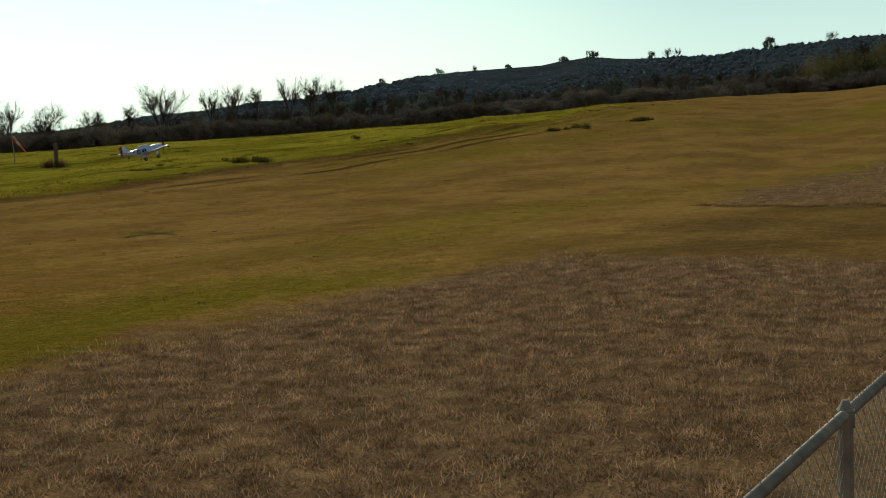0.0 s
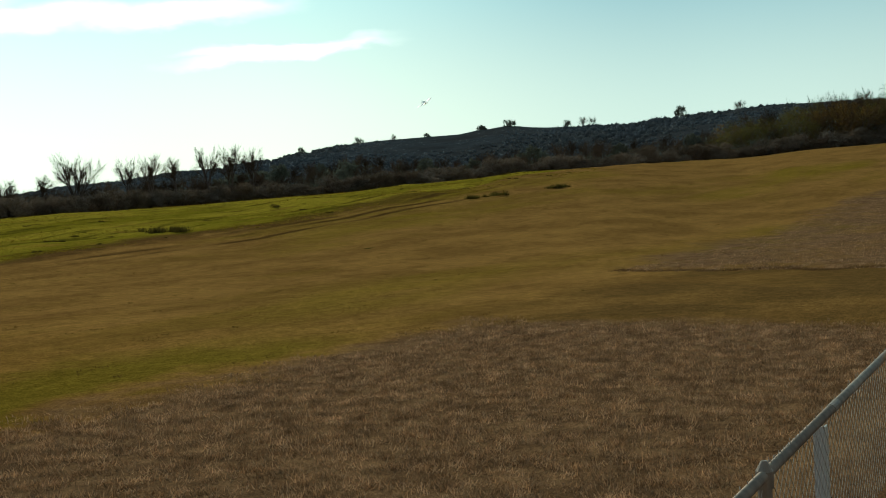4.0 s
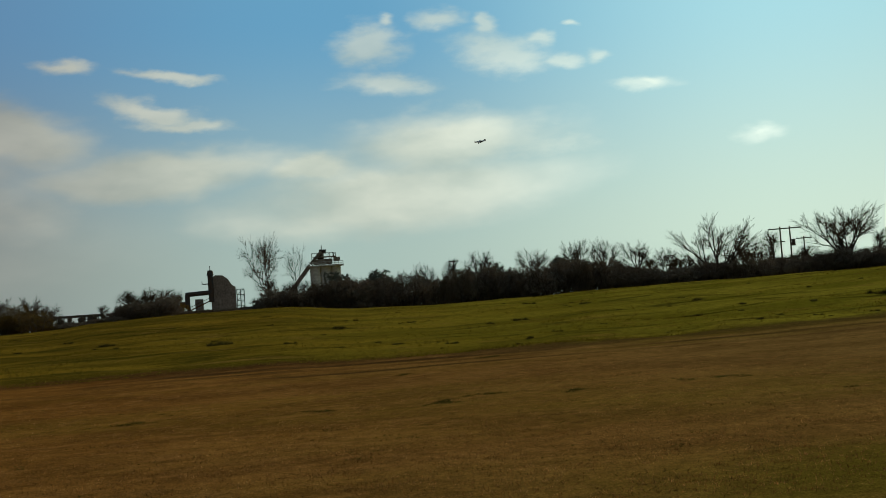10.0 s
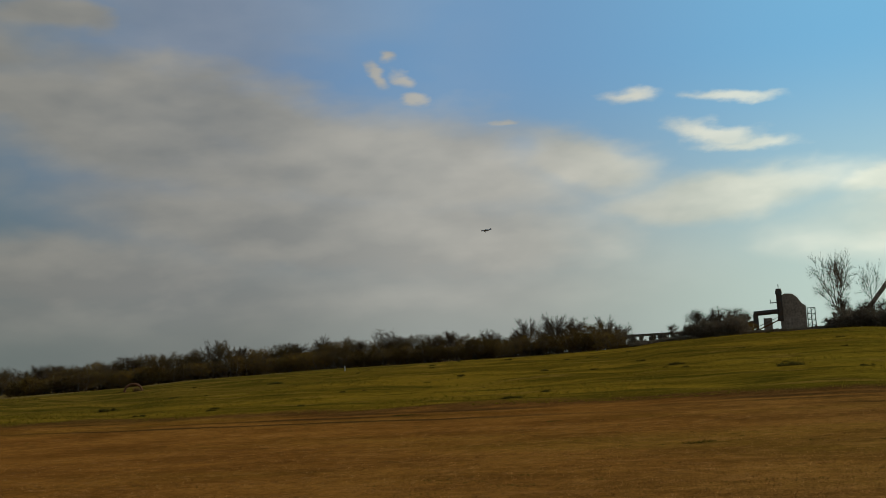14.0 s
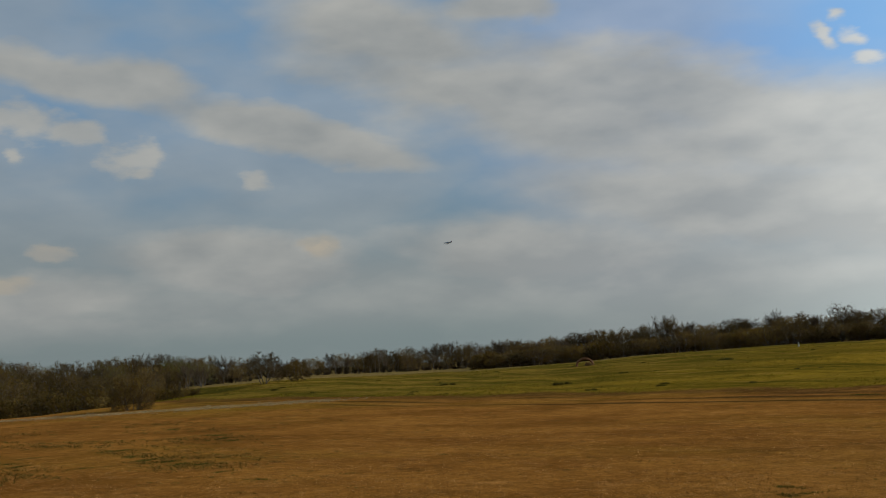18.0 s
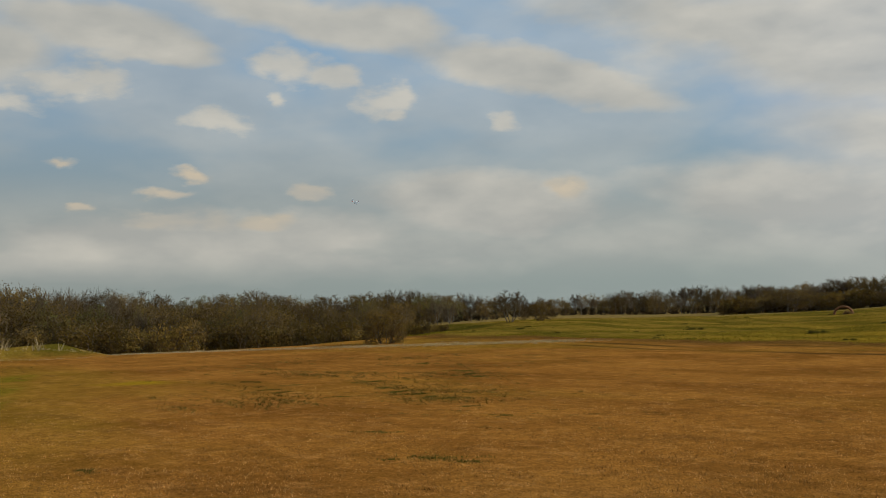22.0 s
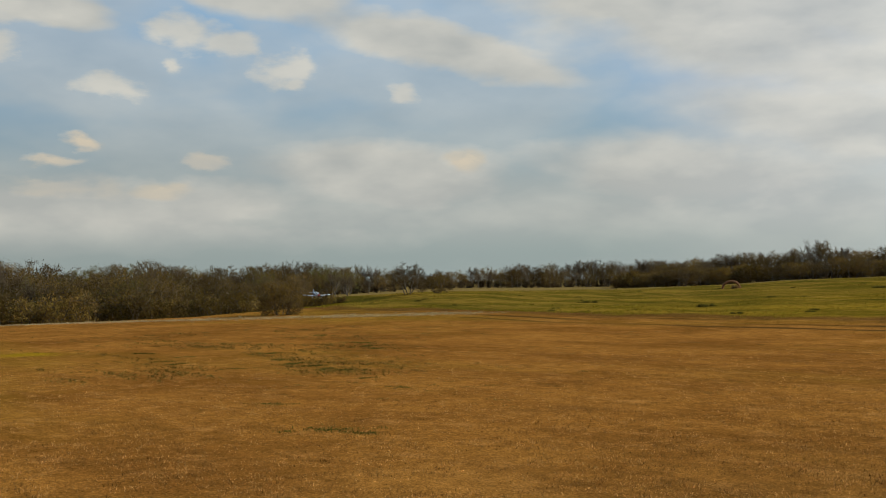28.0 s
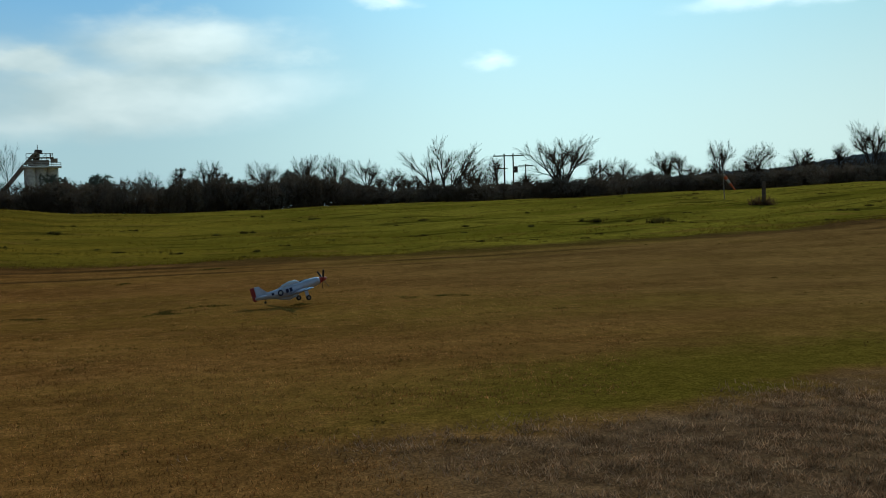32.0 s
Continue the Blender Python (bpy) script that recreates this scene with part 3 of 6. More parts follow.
# how far off the field ends, and how far above or below eye level, by bearing
REACH = ((-120, 150), (-100, 165), (-88, 165), (-75, 158), (-66, 125), (-55, 112), (-40, 105), (10, 105), (40, 112), (58, 105), (100, 105))
RIM = ((-150, -0.65), (-110, 1.5), (-86.2, 1.84), (-78.6, 1.68), (-73.8, 1.43), (-70.2, 1.43), (-64.7, 1.38), (-59.1, 1.08), (-53.6, 0.81), (-48, 0.61), (-42.2, 0.5), (-34.8, 0.32), (-31.9, 0.27), (-26.2, 0.14), (-20.7, 0.1), (-15, 0.05), (-10, -0.08),
       (-6.5, -0.1), (-3, -0.02), (1.9, 0.33), (6, 0.31), (10.2, 0.2), (13, -0.04), (18, -0.1), (27.7, -0.14), (33.3, -0.22), (38.9, -0.46), (44.4, -0.52), (51.8, -0.44), (56, -0.57), (58.2, -0.7), (66, -0.95), (80, -1.04))


def gz(x, y):
    r = math.hypot(x, y)
    az = math.degrees(math.atan2(-x, y)) if r > 1e-6 else 0.0
    reach = table(REACH, az)
    z = (EYE.z + reach * math.tan(radians(table(RIM, az)))) * sm((r / reach - 0.22) / 0.75)
    z -= 3.6 * sm((-x - 62) / 14) * sm((50 - y) / 7)
    z += 0.9 * sm((-x - 60) / 4) * sm((18.8 - y) / 2.2) * sm((78 + x) / 6)
    z += 0.04 * noise.noise((x * 0.12, y * 0.12, 0)) * sm((r - 3) / 10)
    if y > 36 and r < reach:
        z += 0.22 * sm((y - 36.6) / 2.0) * (0.35 + noise.noise((x * 0.22, y * 0.3, 7))) * sm((reach - r) / 20)
    return z


def reach_at(az):
    return table(REACH, az)


def spot(az, el, lo=3.0, hi=220.0):
    """Where the ground is met by the line of sight at az degrees left of +y and el degrees up."""
    a, e = radians(az), radians(el)
    d, last = lo, None
    while d < hi:
        x, y = -math.sin(a) * d, math.cos(a) * d
        if EYE.z + d * math.tan(e) < gz(x, y):
            return Vector((x, y, gz(x, y)))
        d += 0.1 if d < 40 else 0.4
    return Vector((-math.sin(a) * hi, math.cos(a) * hi, gz(-math.sin(a) * hi, math.cos(a) * hi)))


def polar(az, d, z=None):
    a = radians(az)
    x, y = -math.sin(a) * d, math.cos(a) * d
    return Vector((x, y, gz(x, y) if z is None else z))


def build_ground():
    radii = [0.0] + [1.0 * 1.032 ** i for i in range(270)]
    radii = [r for r in radii if r < 3900] + [4200]
    n = 300
    verts, faces = [(0, 0, gz(0, 0))], []
    for r in radii[1:]:
        for k in range(n):
            a = 2 * math.pi * k / n
            x, y = r * math.cos(a), r * math.sin(a)
            verts.append((x, y, gz(x, y)))
    for k in range(n):
        faces.append((0, 1 + k, 1 + (k + 1) % n))
    for i in range(len(radii) - 2):
        o = 1 + i * n
        for k in range(n):
            k2 = (k + 1) % n
            faces.append((o + k, o + n + k, o + n + k2, o + k2))
    ob = link("ground", mesh_of("ground", verts, faces, M_GROUND, True))
    tagged(ob, "rolling field of mown brown grass with a green meadow beyond", "ground", kind="structure")


build_ground()


# ---- trees ----
def sticks(segs, sides=3):
    """Tapered prisms: rows of start, end, start radius, end radius."""
    verts, faces = [], []
    for a, b, ra, rb in segs:
        d = (b - a)
        if d.length < 1e-6:
            continue
        q = d.to_track_quat("Z", "Y")
        o = len(verts)
        for c, r in ((a, ra), (b, rb)):
            for k in range(sides):
                w = 2 * math.pi * k / sides
                verts.append(c + q @ Vector((r * math.cos(w), r * math.sin(w), 0)))
        for k in range(sides):
            k2 = (k + 1) % sides
            faces.append((o + k, o + k2, o + sides + k2, o + sides + k))
    return verts, faces


def leaf_faces(rng, points, count, size, spread):
    verts, faces = [], []
    for _ in range(count):
        c = rng.choice(points) + Vector((rng.gauss(0, spread), rng.gauss(0, spread), rng.gauss(0, spread)))
        u = Vector((rng.gauss(0, 1), rng.gauss(0, 1), rng.gauss(0, 1))).normalized()
        v = u.orthogonal().normalized()
        s = size * rng.uniform(0.5, 1.4)
        o = len(verts)
        verts += [c - u * s, c + v * s * 0.55, c + u * s, c - v * s * 0.55]
        faces.append((o, o + 1, o + 2, o + 3))
    return verts, faces


def lobe_points(g, lobes, count):
    """Buds spread through overlapping round lobes, denser towards their rims."""
    size = np.array([q[3] * q[3] * q[4] for q in lobes])
    pick = g.choice(len(lobes), count, p=size / size.sum())
    rows = np.array(lobes)[pick]
    way = g.normal(size=(count, 3))
    way /= np.linalg.norm(way, axis=1, keepdims=True)
    way *= (g.random(count) ** 0.42)[:, None]
    return rows[:, :3] + way * rows[:, [3, 3, 4]]


def grow(g, buds, nodes, parents, step, kill, rise):
    """Branches that creep towards the buds they are nearest to, until each bud is reached."""
    nodes, parents = [np.array(q, float) for q in nodes], list(parents)
    near_d, near_i = np.full(len(buds), 1e9), np.zeros(len(buds), int)
    fresh = list(range(len(nodes)))
    for _ in range(150):
        tip = np.array([nodes[i] for i in fresh])
        d = np.linalg.norm(buds[:, None] - tip[None], axis=2)
        j = d.argmin(1)
        dj = d[np.arange(len(buds)), j]
        closer = dj < near_d
        near_d[closer], near_i[closer] = dj[closer], np.array(fresh)[j[closer]]
        keep = near_d > kill
        buds, near_d, near_i = buds[keep], near_d[keep], near_i[keep]
        if not len(buds):
            break
        fresh = []
        for i in np.unique(near_i):
            mine = buds[near_i == i] - nodes[i]
            way = (mine / np.linalg.norm(mine, axis=1, keepdims=True)).sum(0) / len(mine)
            way = way + g.normal(0, 0.09, 3) + (0, 0, rise)
            fresh.append(len(nodes))
            nodes.append(nodes[i] + way / np.linalg.norm(way) * step)
            parents.append(int(i))
    return np.array(nodes), parents


def tree(seed, name, height, label, lobes, stems=1, bole=0.2, lean=0.0, buds=420, tip=0.011, girth=2.25, step=0.03, twigs=2, mat_leaf=None, leaves=0, leaf_size=0.05, loose=0.1, category="tree", rise=0.12, bark=None):
    """A tree grown into the lobes of its crown (x, y, z, radius, half height, for a tree one unit high), then scaled to its height: trunk with limbs, twigs, leaves."""
    g, rng = np.random.default_rng(seed), random.Random(seed)
    nodes, parents = [], []
    for s in range(stems):
        a = 6.283 * (s + g.random() * 0.5) / stems
        out = np.array((math.cos(a), math.sin(a), 0)) * (lean if stems > 1 else lean * 0.2)
        base = np.array((0, 0, -0.04))
        count = max(3, int(bole / step) + 3)
        for k in range(0 if s == 0 else 1, count):
            parents.append(-1 if not nodes else 0 if k == 1 else len(nodes) - 1)
            f = k / (count - 1)
            nodes.append(base + out * f * (bole * 1.4 + 0.1) + np.array((0, 0, f * (bole + 0.04))) + g.normal(0, 0.004, 3) * (k > 0))
    pos, parents = grow(g, lobe_points(g, lobes, buds), nodes, parents, step, step * 1.35, rise)
    n = len(pos)
    # ease the kinks out of the limbs
    up = np.array(parents)
    for _ in range(3):
        mid, have = np.zeros_like(pos), np.zeros(n)
        np.add.at(mid, up[1:], pos[1:])
        np.add.at(have, up[1:], 1)
        soft = (have > 0) & (up >= 0)
        pos[soft] = pos[soft] * 0.5 + 0.25 * (pos[up[soft]] + mid[soft] / have[soft][:, None])
    area = np.zeros(n)
    kids = np.zeros(n, int)
    for i in range(n - 1, -1, -1):
        area[i] = max(area[i], 1.0)
        if parents[i] >= 0:
            area[parents[i]] += area[i]
            kids[parents[i]] += 1
    rad = tip * area ** (1 / girth)
    pos[:, :2] -= pos[0, :2] if stems == 1 else 0
    pos *= height / pos[:, 2].max()
    limbs, fine, ends = [], [], []
    P = [Vector(q) for q in pos]
    for i in range(n):
        p = parents[i]
        if p < 0:
            continue
        (limbs if rad[i] > tip * 2.6 else fine).append((P[p], P[i], min(rad[p], rad[i] * 1.25), rad[i]))
        if rad[i] < tip * 1.9:
            ends.append(P[i])
            way = (P[i] - P[p]).normalized()
            for _ in range(twigs if not kids[i] else twigs - 1):
                w = (way + Vector((rng.gauss(0, 0.55), rng.gauss(0, 0.55), rng.gauss(0.15, 0.45)))).normalized() * height * rng.uniform(0.025, 0.06)
                fine.append((P[i], P[i] + w, tip * 0.75, tip * 0.35))
                ends.append(P[i] + w)
    root = empty(name)
    tagged(root, label, category)
    link("trunk", mesh_of("trunk", *sticks(limbs, 5), bark or M_BARK, True), root)
    tagged(link("crown", mesh_of("crown", *sticks(fine, 3), M_TWIG), root), kind="stuff")
    if leaves:
        tagged(link("leaf_mass", mesh_of("leaf_mass", *leaf_faces(rng, ends, leaves, leaf_size, loose), mat_leaf), root), kind="stuff")
    UNIT[root.name] = (height, float(np.percentile(np.abs(pos[:, :2]), 98)) * 2)
    return root


def fan_tree(seed, name, height, label, stems, spread, bole, limb=0.42, kids=4, tip=0.013, girth=0.016, rise=0.012, levels=4, tilt=1.0):
    """A leafless tree whose limbs fan out from a low fork and split again and again into fine straight twigs."""
    rng = random.Random(seed)
    segs = []

    def turned(way, tilt):
        side = way.cross(Vector((rng.gauss(0, 1), rng.gauss(0, 1), rng.gauss(0, 1)))).normalized()
        return (way * math.cos(tilt) + side * math.sin(tilt)).normalized()

    def branch(p, way, length, r, level):
        n = 5 if level < 2 else 3 if level < levels else 1
        pts = [(p, way)]
        for k in range(n):
            way = (way + Vector((rng.gauss(0, 0.06), rng.gauss(0, 0.06), rng.gauss(rise, 0.06)))).normalized()
            q = p + way * (length / n)
            segs.append((p, q, max(tip * 0.6, r * (1 - 0.55 * k / n)), max(tip * 0.4, r * (1 - 0.55 * (k + 1) / n)), level))
            pts.append((q, way))
            p = q
        if level == levels:
            return
        count = kids
        for k in range(count):
            f = 0.34 + 0.66 * (k + rng.random()) / count
            q, w = pts[min(n, int(f * n + 0.5))]
            branch(q, turned(w, radians(rng.uniform(24, 58)) * tilt), length * rng.uniform(0.48, 0.74) * (1.15 - 0.35 * f) * (0.75 if level == levels - 1 else 1), r * (0.68 - 0.2 * f), level + 1)
        branch(p, way, length * 0.58, r * 0.45, level + 1)

    fork = Vector((0, 0, bole))
    if bole > 0.05:
        branch_r = girth * 1.5
        segs.append((Vector((0, 0, -0.04)), fork * 0.5, branch_r * 1.25, branch_r, 0))
        segs.append((fork * 0.5, fork, branch_r, branch_r * 0.9, 0))
    for k in range(stems):
        a, lean = 6.283 * (k + rng.uniform(-0.25, 0.25)) / stems, radians(spread * rng.uniform(0.45, 1.0))
        way = Vector((math.cos(a) * math.sin(lean), math.sin(a) * math.sin(lean), math.cos(lean)))
        branch(fork if bole > 0.05 else Vector((0, 0, -0.03)), way, limb * rng.uniform(0.85, 1.1), girth * rng.uniform(0.75, 1.1), 0)
    grown = height / float(np.percentile([q[1].z for q in segs], 98.5))
    limbs = [(a * grown, b * grown, r1 * height, r2 * height) for a, b, r1, r2, lv in segs if lv < 2]
    fine = [(a * grown, b * grown, r1 * height, r2 * height) for a, b, r1, r2, lv in segs if lv >= 2]
    root = empty(name)
    tagged(root, label, "tree")
    link("trunk", mesh_of("trunk", *sticks(limbs, 5), M_BARK, True), root)
    tagged(link("crown", mesh_of("crown", *sticks(fine, 3), M_TWIG), root), kind="stuff")
    UNIT[root.name] = (height, 2 * float(np.percentile([max(abs(q[1].x), abs(q[1].y)) * grown for q in segs], 98)))
    return root


UNIT = {}


def crown_lobes(seed, count, radius, low, high, size):
    """Lobes set round an axis between two heights, at most radius off it."""
    g = random.Random(seed)
    rows = []
    for k in range(count):
        a, f = 6.283 * (k + 0.5 * g.random()) / count * 1.618, (k + 0.5) / count
        r = radius * math.sqrt(g.uniform(0.25, 1.0)) * (1 - 0.55 * f * f)
        s = size * g.uniform(0.75, 1.25)
        rows.append((r * math.cos(a), r * math.sin(a), min(low + (high - low) * f, 1 - s), s, s * g.uniform(0.8, 1.1)))
    return rows


def plant(proto, p, size=1.0, turn=0.0, group=""):
    """The first planting uses the built one; the rest are copies. size: one scale, or across and upwards."""
    wide, tall = size if isinstance(size, tuple) else (size, size)
    if proto.name in PLACED:
        ob = copy_thing(proto, Matrix.Translation(p) @ pose(0, 0, 0, 0, 0, turn))
    else:
        PLACED.add(proto.name)
        ob = proto
        ob.matrix_basis = Matrix.Translation(p) @ pose(0, 0, 0, 0, 0, turn)
    ob.scale = (wide, wide, tall)
    if group:
        ob["group"] = group
    return ob


PLACED = set()

# ---- the tree line round the field ----
BARE_TEXT = "leafless grey-brown tree in the hedgerow"
VASE = [fan_tree(11, "broad_bare_tree", 7.0, "broad leafless tree with limbs fanning from a low fork", 5, 36, 0.06, limb=0.44, tip=0.0025, girth=0.021, tilt=0.72),
        fan_tree(12, "broad_bare_tree", 7.0, "broad leafless tree with a dense round crown", 6, 38, 0.16, limb=0.40, tip=0.0025, girth=0.018, tilt=0.8)]
BARE = [fan_tree(13, "bare_tree", 7.0, BARE_TEXT, 4, 21, 0.34, limb=0.34, tip=0.0025, tilt=0.72),
        fan_tree(14, "bare_tree", 7.0, BARE_TEXT, 4, 23, 0.20, limb=0.36, tip=0.0025, tilt=0.75),
        fan_tree(15, "bare_tree", 7.0, BARE_TEXT, 3, 17, 0.36, limb=0.32, tip=0.0025, tilt=0.7),
        fan_tree(16, "bare_tree", 7.0, BARE_TEXT, 5, 26, 0.22, limb=0.36, tip=0.0025, tilt=0.75)]
TALL = [fan_tree(25, "tall_bare_tree", 11.0, "tall slender leafless tree behind the rise", 5, 33, 0.24, limb=0.44, tip=0.0020, girth=0.011, tilt=0.85),
        fan_tree(26, "tall_bare_tree", 11.0, "tall slender leafless tree behind the rise", 4, 26, 0.26, limb=0.42, kids=3, tip=0.0020, girth=0.009, tilt=0.85)]
BUDDING = [tree(31 + i, "budding_tree", 5.0, "round brown tree with its first small leaves", crown_lobes(20 + i, k, r, 0.26, 0.86, 0.22), s, 0.07, 0.6, 700, 0.013, 2.5, 0.03, 3, M_BUD, 7500, 0.05, loose=0.12)
           for i, (k, r, s) in enumerate(((8, 0.42, 3), (9, 0.50, 4), (7, 0.34, 2)))]
LEAFY = [tree(56 + i, "spring_tree", 6.0, "tree coming into yellow-green spring leaf", crown_lobes(30 + i, 9, r, 0.26, 0.86, 0.2), s, 0.10, 0.5, 420, 0.011, mat_leaf=M_LEAF, leaves=4200, leaf_size=0.05, loose=0.14)
         for i, (r, s) in enumerate(((0.36, 2), (0.44, 3)))]
CEDAR = [tree(61 + i, "evergreen_tree", 5.0, "dark dense evergreen tree", crown_lobes(40 + i, 9, r, 0.2, 0.88, 0.19), 1, 0.08, 0.1, 330, 0.013, mat_leaf=M_CEDAR, leaves=9000, leaf_size=0.085, loose=0.08)
         for i, r in enumerate((0.26, 0.36))]
BRUSH = [tree(71 + i, "thicket", 3.0, "dark leafless thicket along the field edge", crown_lobes(50 + i, 9, 0.62, 0.16, 0.74, 0.27), 6, 0.05, 0.9, 700, 0.012, 2.6, 0.04, 3, M_BRUSH, 7000, 0.07, 0.10, "bush")
         for i in range(3)]
HAZE = [tree(81 + i, "olive_thicket", 3.0, "olive-brown thicket coming into leaf", crown_lobes(60 + i, 8, 0.55, 0.18, 0.76, 0.27), 5, 0.05, 0.8, 640, 0.012, 2.6, 0.04, 3, M_BUD, 7000, 0.06, 0.10, "bush")
        for i in range(2)]
rng = random.Random(5)


def stand(kind, az, el, d, group, sink=0.0, wide=None):
    """A tree at az degrees left of +y and d metres, its top el degrees above eye level; wide: the crown's width in degrees."""
    p = polar(az, d)
    p.z -= sink
    proto = rng.choice(kind) if isinstance(kind, list) else kind
    high, across = UNIT[proto.name]
    tall = max(0.15, (EYE.z + d * math.tan(radians(el)) - p.z) / high)
    broad = tall if wide is None else d * radians(wide) / across
    plant(proto, p, (broad, tall), rng.uniform(0, 360), group)


ROW = "trees of the hedgerow"
# the trees that stand out, from the hill to the far woods: kind, bearing, top, width, distance
for kind, az, el, wide, d in (
        (BARE[1], -50.0, 3.3, 1.1, 116), (BARE[1], -48.9, 3.45, 1.6, 114), (BARE[0], -47.8, 3.38, 1.6, 115), (BARE[2], -46.2, 3.0, 1.4, 114), (BARE[1], -45.0, 3.15, 1.5, 113),
        (BARE[0], -43.9, 3.0, 1.4, 114), (VASE[1], -41.5, 3.2, 2.4, 110), (BARE[2], -39.9, 2.35, 1.3, 114), (BARE[1], -38.2, 2.22, 1.5, 112), (BARE[3], -36.2, 2.5, 1.7, 112), (BARE[0], -34.4, 2.7, 1.5, 110),
        (BARE[2], -32.5, 2.15, 1.2, 114), (BARE[0], -31.7, 2.33, 1.6, 115), (BARE[3], -29.4, 2.0, 2.0, 116), (BARE[2], -28.1, 1.9, 1.2, 118), (VASE[1], -26.6, 3.1, 3.8, 112), (BARE[2], -23.3, 2.28, 1.5, 120), (BARE[3], -22.3, 1.8, 1.4, 122),
        (VASE[0], -20.7, 3.2, 4.1, 112), (BARE[3], -18.1, 1.85, 1.7, 116), (BARE[0], -16.7, 2.3, 1.8, 114), (BARE[3], -15.1, 2.5, 1.9, 113), (BARE[1], -13.6, 2.57, 1.8, 114), (CEDAR[0], -12.9, 1.9, 1.2, 115),
        (BARE[0], -11.5, 2.3, 2.0, 115), (CEDAR[1], -9.8, 1.75, 1.2, 113), (BARE[1], -8.7, 2.4, 1.7, 117), (BARE[2], -7.2, 2.1, 1.4, 118), (BARE[3], -5.9, 1.95, 1.4, 118), (CEDAR[0], -3.65, 1.85, 1.5, 116), (CEDAR[1], -1.4, 1.88, 1.5, 117),
        (TALL[0], 2.15, 3.87, 2.6, 190), (TALL[1], 0.6, 3.3, 1.5, 194), (BUDDING[0], 7.5, 1.75, 1.9, 124), (HAZE[0], 6.8, 1.3, 1.4, 122), (BARE[2], 10.2, 1.05, 0.8, 126), (BARE[3], 9.4, 0.7, 0.8, 125), (BARE[0], 13.4, 1.65, 1.3, 122),
        (BARE[1], 14.9, 1.68, 1.3, 124), (VASE[1], 15.95, 1.9, 1.9, 122), (BARE[0], 17.3, 1.8, 1.3, 123), (BARE[3], 19.2, 1.35, 1.3, 122), (BUDDING[0], 20.4, 1.2, 1.6, 121), (BARE[1], 21.6, 1.33, 1.4, 122), (BUDDING[1], 24.4, 1.7, 2.4, 119),
        (BUDDING[2], 22.8, 1.33, 1.4, 121), (BUDDING[0], 26.3, 1.42, 1.5, 121), (BARE[3], 27.8, 1.5, 1.5, 120), (BUDDING[2], 29.6, 1.28, 1.5, 120), (BUDDING[0], 30.9, 1.18, 1.3, 119), (BUDDING[1], 32.5, 1.58, 1.5, 118), (BARE[1], 33.0, 1.65, 1.2, 119),
        (BUDDING[0], 34.2, 1.28, 1.5, 119), (BUDDING[2], 36.2, 1.1, 1.5, 120), (BUDDING[0], 38.6, 0.98, 1.3, 132), (BARE[0], 40.8, 0.86, 1.3, 140), (BARE[1], 44.4, 0.9, 1.2, 146), (BARE[3], 47.6, 0.8, 1.2, 150), (BUDDING[1], 43.2, 0.8, 1.4, 142)):
    stand(kind, az, el, d, ROW, 0.1, wide)

# a round tree and a bush that stand clear of the west wood
for kind, az, foot, el, wide in ((BUDDING[1], 53.3, -0.60, 1.0, 2.0), (HAZE[0], 59.7, -1.50, 0.2, 2.4), (HAZE[1], 51.8, -0.56, 0.45, 1.4)):
    p = spot(az, foot)
    stand(kind, az, el, math.hypot(p.x, p.y), ROW, 0.1, wide)

# thicket along the foot of the row
az = -50.0
while az < 42:
    gap = 2.4 < az < 6.9 or 9.0 < az < 12.4
    foot = table(RIM, az)
    rise = 1.0 + 0.7 * sm((az + 18) / 4) * sm((-az) / 2)
    for row in range(2):
        stand(BRUSH if az < 12 else HAZE + BUDDING, az + 0.35 * row, foot + (rise - 0.12 * row) * rng.uniform(0.75, 1.12) * (0.22 if gap else 1), reach_at(az) + rng.uniform(1, 4) + 4 * row, "thickets of the hedgerow", 0.15, rng.uniform(1.3, 2.0))
    for row in range(0 if gap else 1 if az < 8 else 2):
        stand(BARE if az < 12 else BUDDING + BUDDING + BARE, az + rng.uniform(-0.5, 0.5), foot + rng.uniform(1.1, 1.5), reach_at(az) + rng.uniform(8, 18), ROW, 0.1, rng.uniform(1.1, 1.7))
    az += rng.uniform(0.7, 1.0)


